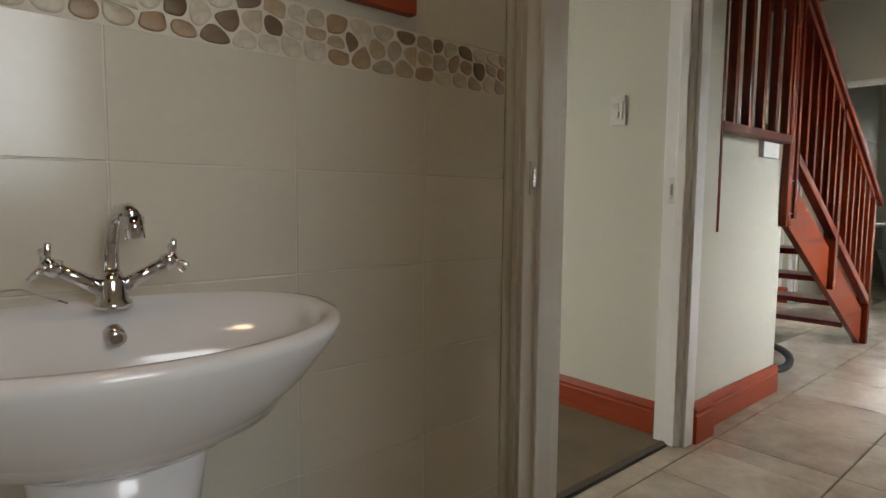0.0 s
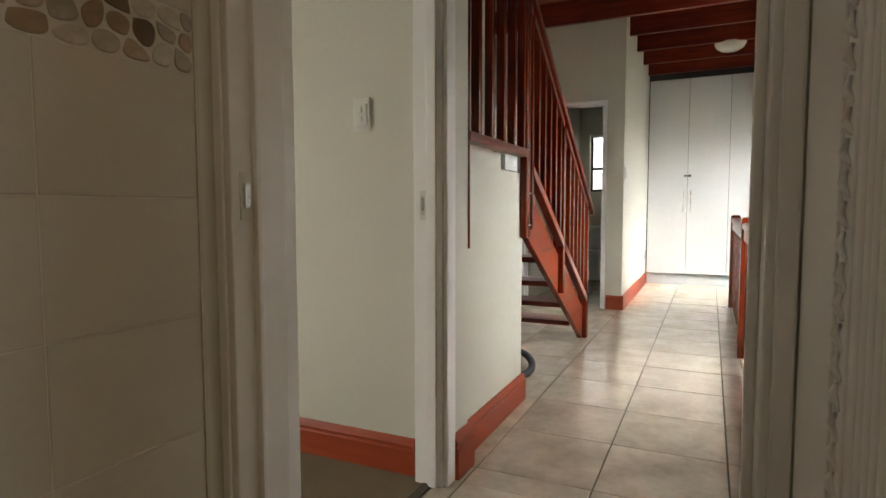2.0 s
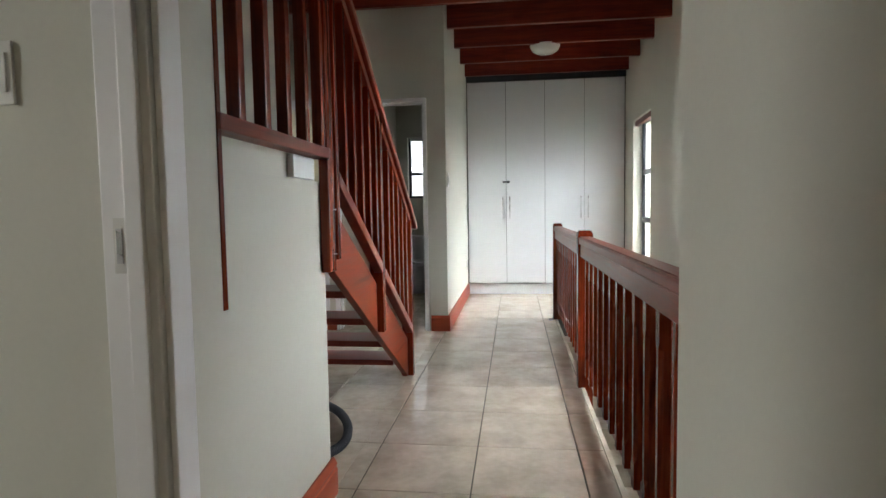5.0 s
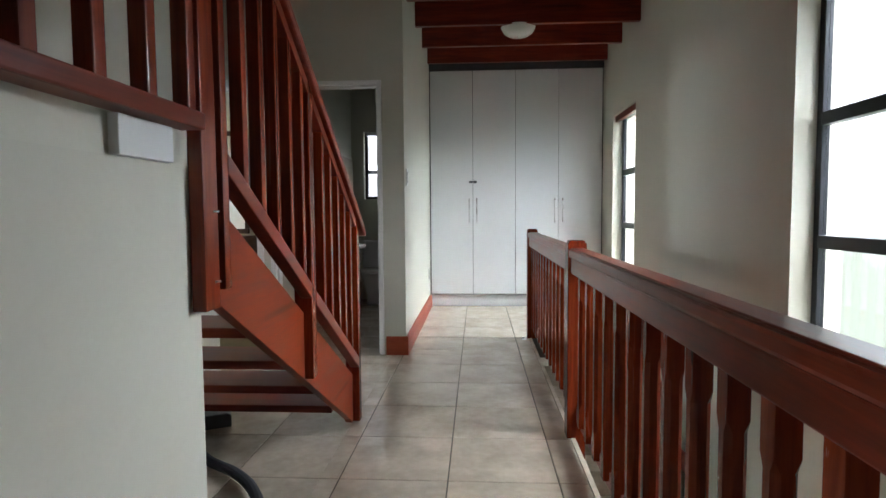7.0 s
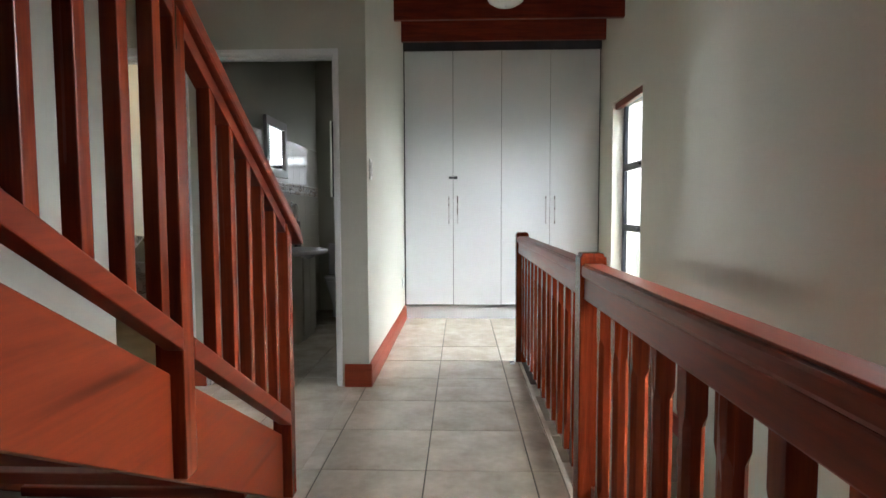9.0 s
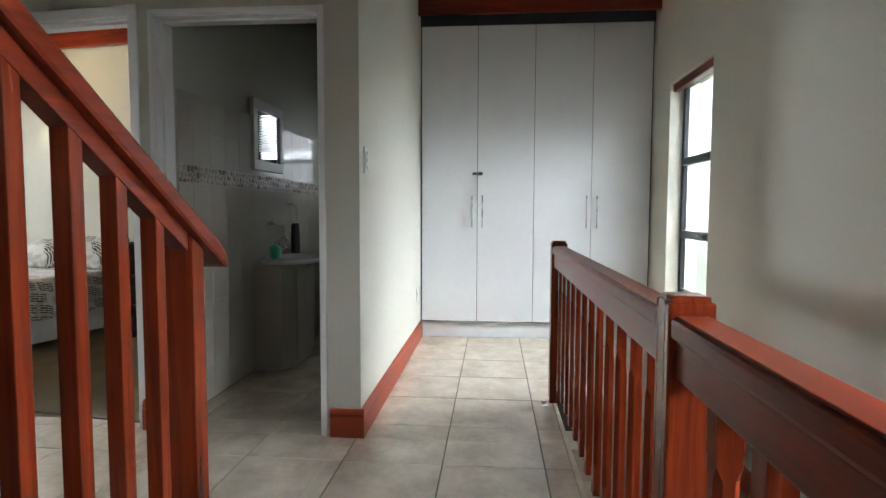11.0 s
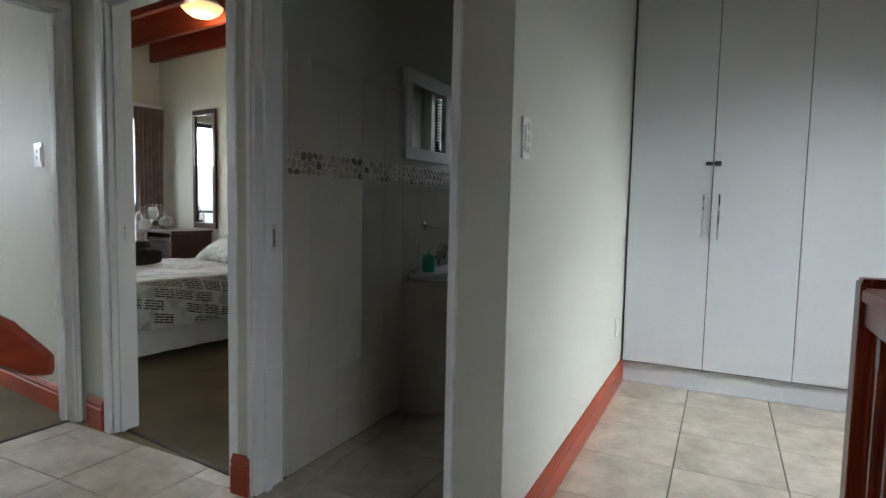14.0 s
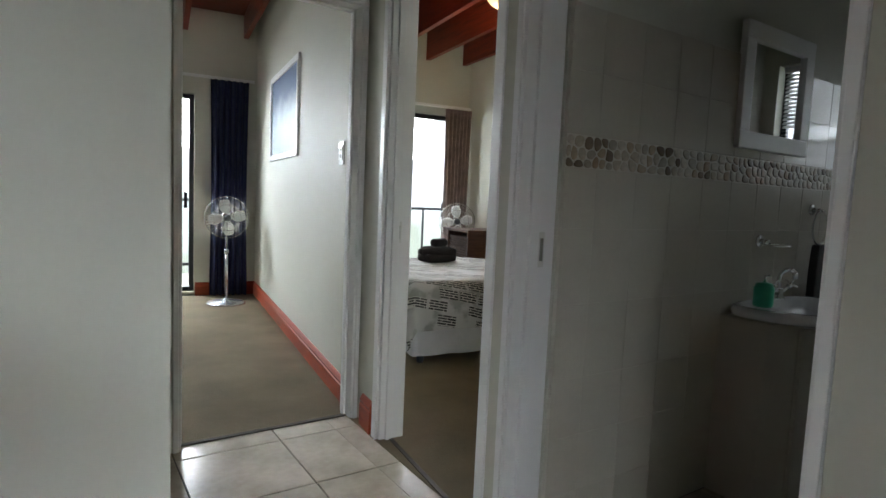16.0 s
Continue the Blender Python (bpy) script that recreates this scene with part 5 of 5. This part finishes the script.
# ---- curtains, fans ----
def curtain(name, x0, x1, y, z0, z1, folds, depth, material, label, pinch=1.0):
    bm = bmesh.new()
    nu, nv = folds * 10, 20
    rows = []
    cx = (x0 + x1) / 2
    for j in range(nv + 1):
        v = j / nv
        k = 1 - (1 - pinch) * math.sin(math.pi * min(1, (1 - v) * 1.1)) * 0.6
        row = []
        for i in range(nu + 1):
            u = i / nu
            a = u * folds * 2 * math.pi
            row.append(bm.verts.new((cx + (x0 - cx + (x1 - x0) * u) * k, y + depth * math.sin(a + 0.4 * math.sin(v * 4)) * (0.6 + 0.4 * (1 - v)) + 0.01 * noise.noise(Vector((u * 8, v * 3, x0))), z0 + (z1 - z0) * v)))
        rows.append(row)
    for j in range(nv):
        for i in range(nu):
            bm.faces.new((rows[j][i], rows[j][i + 1], rows[j + 1][i + 1], rows[j + 1][i]))
    bmesh.ops.translate(bm, verts=bm.verts[:], vec=(-cx, -y, 0))
    t = thing(name, label, "curtain", at=(cx, y, 0))
    ob = part("cloth", bm, material, t, "", True)
    so = ob.modifiers.new("thickness", "SOLIDIFY")
    so.thickness = 0.003
    return t


placed(curtain("taupe_curtain", 9.50, 9.83, 6.50, 0.02, 2.18, 7, 0.035, M_TAUPE, "taupe gathered curtain beside the bedroom sliding door", 0.85), ROOM2)
placed(curtain("navy_curtain", 6.84, 7.22, 7.06, 0.02, 2.31, 6, 0.04, M_NAVY, "navy blue gathered curtain in the bedroom corner", 0.9), ROOM3)
for nm, x0, x1, y, z in (("curtain_rail", 8.0, 9.83, 6.52, 2.2), ("curtain_rail", 5.2, 7.28, 7.10, 2.33)):
    r = thing(nm, "white curtain rail above the sliding door", "curtain rail", "", at=((x0 + x1) / 2, y, z))
    bm = bmesh.new()
    box(bm, (x0 - x1) / 2, (x1 - x0) / 2, -0.012, 0.012, -0.012, 0.018, 0.003)
    part("track", bm, M_FRAME, r)
    for x in (x0 + 0.1, (x0 + x1) / 2, x1 - 0.1):
        bm = bmesh.new()
        box(bm, x - 0.012 - (x0 + x1) / 2, x + 0.012 - (x0 + x1) / 2, 0.012, 0.085, -0.008, 0.012)
        part("bracket", bm, M_FRAME, r)
    placed(r, ROOM2 if x1 > 9 else ROOM3)


def fan(at, turn, hub, r, label):
    t = thing("pedestal_fan", label, "fan", "pedestal fans", at=at)
    t.rotation_euler = (0, 0, turn)
    bm = bmesh.new()
    lathe(bm, [(0.19, 0.003), (0.19, 0.012), (0.17, 0.022), (0.04, 0.035), (0.02, 0.06)], n=40)
    part("base", bm, M_CAGE, t, "round chrome base", True)
    bm = bmesh.new()
    tube(bm, [(0, 0, 0.03), (0, 0, hub * 0.6)], 0.015, 14)
    tube(bm, [(0, 0, hub * 0.6), (0, 0, hub - 0.05)], 0.010, 12)
    tube(bm, [(0, 0, hub * 0.58), (0, 0, hub * 0.63)], 0.022, 14)
    part("pole", bm, M_CAGE, t, "", True)
    bm = bmesh.new()
    tube(bm, [(0, 0.17, hub), (0, 0.15, hub), (0, 0.03, hub), (0, -0.02, hub)], [0.025, 0.05, 0.055, 0.035], 20)
    part("motor", bm, M_CAGE, t, "", True)
    cage = bmesh.new()
    for ring_r, yy in ((r, 0.0), (r, 0.012), (r * 0.62, -0.055), (r * 0.62, 0.065), (0.05, -0.07)):
        tube(cage, [(ring_r * math.cos(a), yy, hub + ring_r * math.sin(a)) for a in [2 * math.pi * i / 40 for i in range(41)]], 0.0045 if ring_r == r else 0.0024, 5)
    for i in range(44):
        a = 2 * math.pi * i / 44
        c, s = math.cos(a), math.sin(a)
        tube(cage, [(0.045 * c, -0.07, hub + 0.045 * s), (r * 0.62 * c, -0.055, hub + r * 0.62 * s), (r * 0.9 * c, -0.03, hub + r * 0.9 * s), (r * c, 0, hub + r * s)], 0.0016, 4)
        tube(cage, [(0.05 * c, 0.08, hub + 0.05 * s), (r * 0.62 * c, 0.065, hub + r * 0.62 * s), (r * c, 0.01, hub + r * s)], 0.0016, 4)
    part("cage", cage, M_CAGE, t, "chrome wire cage", True)
    bm = bmesh.new()
    tube(bm, [(0, -0.083, hub), (0, -0.07, hub)], [0.03, 0.036], 24)
    part("badge", bm, M_RUBBER, t, "dark round hub cap", True)
    for k in range(4):
        bm = bmesh.new()
        a0 = k * math.pi / 2 + 0.15
        rows = []
        for i in range(9):
            f = i / 8
            rad = 0.03 + f * (r * 0.86 - 0.03)
            half = 0.22 + 0.42 * math.sin(math.pi * min(1, 0.15 + f * 0.8)) ** 0.8
            half *= 1.0 - 0.35 * f
            row = []
            for j in range(5):
                g = -1 + j / 2
                a = a0 + g * half
                row.append(bm.verts.new((rad * math.cos(a), 0.012 * g - 0.005, hub + rad * math.sin(a))))
            rows.append(row)
        for p, q in zip(rows, rows[1:]):
            for j in range(4):
                bm.faces.new((p[j], p[j + 1], q[j + 1], q[j]))
        ob = part("blade", bm, M_BLADE, t, "", True)
        ob.modifiers.new("thickness", "SOLIDIFY").thickness = 0.002
    return t


fan((7.262, 7.11, 0.003), radians(-8), 0.882, 0.21, "chrome pedestal fan in front of a navy curtain")
fan((9.56, 6.33, 0.003), radians(-32), 0.92, 0.20, "chrome pedestal fan beside the bed and taupe curtain")

# framed print on the bedroom wall
pf = thing("framed_picture", "blue seascape print in a pale frame on the bedroom wall", "picture", at=(7.33, 5.545, 1.45))
placed(pf, ROOM3)
bm = bmesh.new()
for s in ((-0.025, 0, -0.63, 0.63, 0, 0.05), (-0.025, 0, -0.63, 0.63, 0.715, 0.765), (-0.025, 0, -0.63, -0.58, 0.05, 0.715), (-0.025, 0, 0.58, 0.63, 0.05, 0.715)):
    box(bm, *s, 0.004)
part("frame", bm, M_FRAME, pf, "pale silver frame")
bm = bmesh.new()
box(bm, -0.012, -0.002, -0.58, 0.58, 0.05, 0.715)
part("print", bm, M_PICTURE, pf)

# ---- under the stair ----
vh = thing("vacuum_hose", "grey ribbed vacuum hose looping on tiles under the stairs", "vacuum hose", at=(4.7, 1.7, 0))
bm = bmesh.new()
knots = [(5.30, 2.30, 0.05), (5.12, 2.13, 0.035), (4.97, 1.98, 0.03), (4.84, 1.80, 0.035), (4.68, 1.66, 0.045), (4.50, 1.565, 0.04), (4.32, 1.54, 0.028), (4.18, 1.62, 0.024), (4.12, 1.80, 0.024), (4.2, 2.0, 0.024)]
pts = []
for i in range(len(knots) - 1):
    p0, p1, p2, p3 = (Vector(knots[max(0, min(len(knots) - 1, i + k))]) for k in (-1, 0, 1, 2))
    for j in range(34):
        u = j / 34
        q = 0.5 * (2 * p1 + (p2 - p0) * u + (2 * p0 - 5 * p1 + 4 * p2 - p3) * u * u + (3 * p1 - p0 - 3 * p2 + p3) * u ** 3)
        pts.append((q.x - 4.7, q.y - 1.7, q.z))
tube(bm, pts, [0.0195 + 0.0035 * (i // 1 % 2) for i in range(len(pts))], 10)
part("hose", bm, M_RUBBER, vh, "", False)
vn = thing("vacuum_floor_head", "black vacuum cleaner floor head standing on the tiles under the stairs", "vacuum head", at=(5.415, 2.235, 0))
vn.rotation_euler = (0, 0, radians(118))
bm = bmesh.new()
prism(bm, [(-0.15, 0.0), (0.15, 0.0), (0.15, 0.062), (0.13, 0.072), (-0.13, 0.075), (-0.15, 0.062)], 1, -0.05, 0.05, 0.006)
part("head", bm, M_RUBBER, vn)
bm = bmesh.new()
tube(bm, [(0.0, 0.03, 0.06), (0.03, 0.07, 0.07), (0.06, 0.13, 0.055)], 0.018, 14)
part("neck", bm, M_RUBBER, vn, "", True)

# door stop bracket on the hall wall
ds = thing("wall_bracket", "small grey metal bracket low on the cream wall", "bracket", at=(2.62, 0.432, 0.43))
bm = bmesh.new()
tube(bm, [(-0.03, 0.001, -0.1), (-0.02, 0.012, 0.03), (-0.05, 0.012, 0.07)], 0.004, 8)
part("rod", bm, M_STEEL, ds, "", True)
pb = thing("post_bracket", "small steel angle bracket at the foot of the railing post", "bracket", at=(7.60, 0.36, 0.0))
bm = bmesh.new()
box(bm, -0.06, 0.03, 0.0, 0.035, 0.001, 0.004)
box(bm, -0.004, 0.03, -0.008, -0.004, 0.001, 0.03)
part("plate", bm, M_STEEL, pb)


# ---- pieces: wall tiles, pebbles, floor tiles ----
def shared_box(name, w, d, h, bevel, material):
    bm = bmesh.new()
    b = bevel
    lo = [bm.verts.new((x, y, 0)) for x, y in ((-w / 2, -d / 2), (w / 2, -d / 2), (w / 2, d / 2), (-w / 2, d / 2))]
    mi = [bm.verts.new((x, y, h - b)) for x, y in ((-w / 2, -d / 2), (w / 2, -d / 2), (w / 2, d / 2), (-w / 2, d / 2))]
    hi = [bm.verts.new((x, y, h)) for x, y in ((-w / 2 + b, -d / 2 + b), (w / 2 - b, -d / 2 + b), (w / 2 - b, d / 2 - b), (-w / 2 + b, d / 2 - b))]
    for p, q in ((lo, mi), (mi, hi)):
        for i in range(4):
            j = (i + 1) % 4
            bm.faces.new((p[i], p[j], q[j], q[i]))
    bm.faces.new(hi)
    bmesh.ops.recalc_face_normals(bm, faces=bm.faces[:])
    me = bpy.data.meshes.new(name)
    bm.to_mesh(me)
    bm.free()
    me.materials.append(material)
    return me


def cut(poly, mid, away):
    """Keep the side of a polygon that faces away from the direction given."""
    out = []
    for i, p in enumerate(poly):
        q = poly[(i + 1) % len(poly)]
        dp, dq = (p - mid).dot(away), (q - mid).dot(away)
        if dp <= 0:
            out.append(p)
        if dp * dq < 0:
            out.append(p + (q - p) * (dp / (dp - dq)))
    return out


def pebble_band(x0, x1, z0, z1, r):
    """Flat pebbles packed closely: rounded cells about jittered centres, as (centre, outline)."""
    rows = 3
    h = (z1 - z0) / rows
    cs = []
    for j in range(rows):
        x = x0 + r.uniform(0.0, 0.03)
        while x < x1:
            cs.append(Vector((x, z0 + h * (j + 0.5 + r.uniform(-0.3, 0.3)))))
            x += r.uniform(0.030, 0.060)
    out = []
    for c in cs:
        poly = [Vector(p) for p in ((x0, z0), (x1, z0), (x1, z1), (x0, z1))]
        for o in cs:
            if o is not c and (o - c).length < 0.13 and len(poly) > 2:
                poly = cut(poly, (o + c) / 2, (o - c).normalized())
        if len(poly) < 3:
            continue
        g = sum(poly, Vector((0, 0))) / len(poly)
        size = sum((p - g).length for p in poly) / len(poly)
        if size < 0.009:
            continue
        gap = r.uniform(0.0012, 0.0026)
        poly = [g + (p - g) * max(0.3, 1 - 1.4 * gap / size) for p in poly]
        for f in (0.27, 0.25):
            poly = [v for i, p in enumerate(poly) for v in (p.lerp(poly[(i + 1) % len(poly)], f), p.lerp(poly[(i + 1) % len(poly)], 1 - f))]
        out.append((g, [p - g for p in poly]))
    return out


def pebble_mesh(outline, material):
    bm = bmesh.new()
    rings = [[bm.verts.new((p.x * s, p.y * s, z)) for p in outline] for s, z in ((1.0, 0.0), (0.96, 0.0016), (0.80, 0.0024))]
    n = len(outline)
    for a, c in zip(rings, rings[1:]):
        for i in range(n):
            bm.faces.new((a[i], a[(i + 1) % n], c[(i + 1) % n], c[i]))
    bm.faces.new(rings[-1])
    bmesh.ops.recalc_face_normals(bm, faces=bm.faces[:])
    for f in bm.faces:
        f.smooth = True
    me = bpy.data.meshes.new("pebble")
    bm.to_mesh(me)
    bm.free()
    me.materials.append(material)
    return me


def piece(name, me, parent, m):
    ob = new(name, me)
    ob.parent = parent
    ob.matrix_basis = m
    return ob


def tiled_wall(name, x0, x1, y, xs, zrows, band, seed, tile_gap=0.0024):
    """Glazed tiles on a wall facing -y, with a band of pebbles. xs: width of a tile and where a joint falls; zrows: row bounds."""
    bed = structure(name, [(x0, x1, y - 0.0040, y + 0.010, zrows[0][0], zrows[-1][1])], M_WGROUT)
    w, at = xs
    meshes = {}
    i0 = math.floor((x0 - at) / w)
    for za, zb in zrows:
        if abs(za - band[0]) < 1e-6:
            continue
        k = i0
        while at + k * w < x1:
            a, b = max(x0, at + k * w), min(x1, at + (k + 1) * w)
            k += 1
            if b - a < 0.02:
                continue
            key = (round(b - a, 3), round(zb - za, 3))
            if key not in meshes:
                meshes[key] = shared_box("wall_tile", b - a - tile_gap, zb - za - tile_gap, 0.006, 0.5 * tile_gap, M_WTILE)
            piece("wall_tile", meshes[key], bed, Matrix.Translation(((a + b) / 2, y + 0.0008, (za + zb) / 2)) @ Euler((math.pi / 2, 0, 0)).to_matrix().to_4x4())
    r = random.Random(seed)
    z0, z1 = band
    for g, outline in pebble_band(x0, x1, z0, z1, r):
        me = pebble_mesh(outline, M_STONE[r.choice((0, 5, 1, 4, 2, 3, 3, 6, 6))])
        piece("pebble", me, bed, Matrix.Translation((g.x, y - 0.0041, g.y)) @ Euler((math.pi / 2, 0, 0)).to_matrix().to_4x4())
    return bed


rows_one = [(0.06, 0.26), (0.26, 0.46), (0.46, 0.66), (0.66, 0.86), (0.86, 1.057), (1.057, 1.262), (1.262, 1.362), (1.362, 1.56), (1.56, 1.76), (1.76, 1.96), (1.96, 2.16)]
tiled_wall("tiling_bath_one", 0.0, 1.665, 1.34, (0.31, 0.79), rows_one, (1.262, 1.362), 3)
rows_two = [(0.005, 0.2), (0.2, 0.4), (0.4, 0.6), (0.6, 0.85), (0.85, 1.10), (1.10, 1.296), (1.296, 1.40), (1.40, 1.60), (1.60, 1.80)]
tiled_wall("tiling_bath_two", 7.185, 9.895, 2.388, (0.2, 7.93), rows_two, (1.296, 1.40), 7, 0.0016)
structure("tile_edge_trim", [(1.665, 1.672, 1.332, 1.352, 0.06, 2.16)], M_WTILE)

T, G = 0.46, 0.006
X0, Y0 = 5.802, 0.912
ft = structure("floor_tiling", [(2.0, 2.86, 1.462, 1.468, -0.006, -0.003)], M_GROUT)
cache = {}


def lay(xa, xb, ya, yb):
    i = math.floor((xa - X0) / T)
    while X0 + i * T < xb:
        j = math.floor((ya - Y0) / T)
        while Y0 + j * T < yb:
            a, b = max(xa, X0 + i * T + G / 2), min(xb, X0 + (i + 1) * T - G / 2)
            c, d = max(ya, Y0 + j * T + G / 2), min(yb, Y0 + (j + 1) * T - G / 2)
            if b - a > 0.015 and d - c > 0.015:
                key = (round(b - a, 3), round(d - c, 3))
                if key not in cache:
                    cache[key] = shared_box("floor_tile", b - a, d - c, 0.006, 0.0015, M_TILE)
                piece("floor_tile", cache[key], ft, Matrix.Translation(((a + b) / 2, (c + d) / 2, -0.006)))
            j += 1
        i += 1


lay(1.9, 2.9, 0.43, 1.46)
lay(2.9, 7.0, 0.332, 1.455)
lay(7.0, 7.65, 0.332, 1.348)
lay(2.9, 7.0, 1.455, 2.42)
lay(7.0, 7.65, 1.525, 2.388)
lay(6.062, 7.0, 2.42, 3.81)
lay(7.0, 7.16, 2.545, 3.81)
lay(7.65, 9.375, -0.68, 1.35)
lay(7.65, 9.9, 1.52, 2.388)
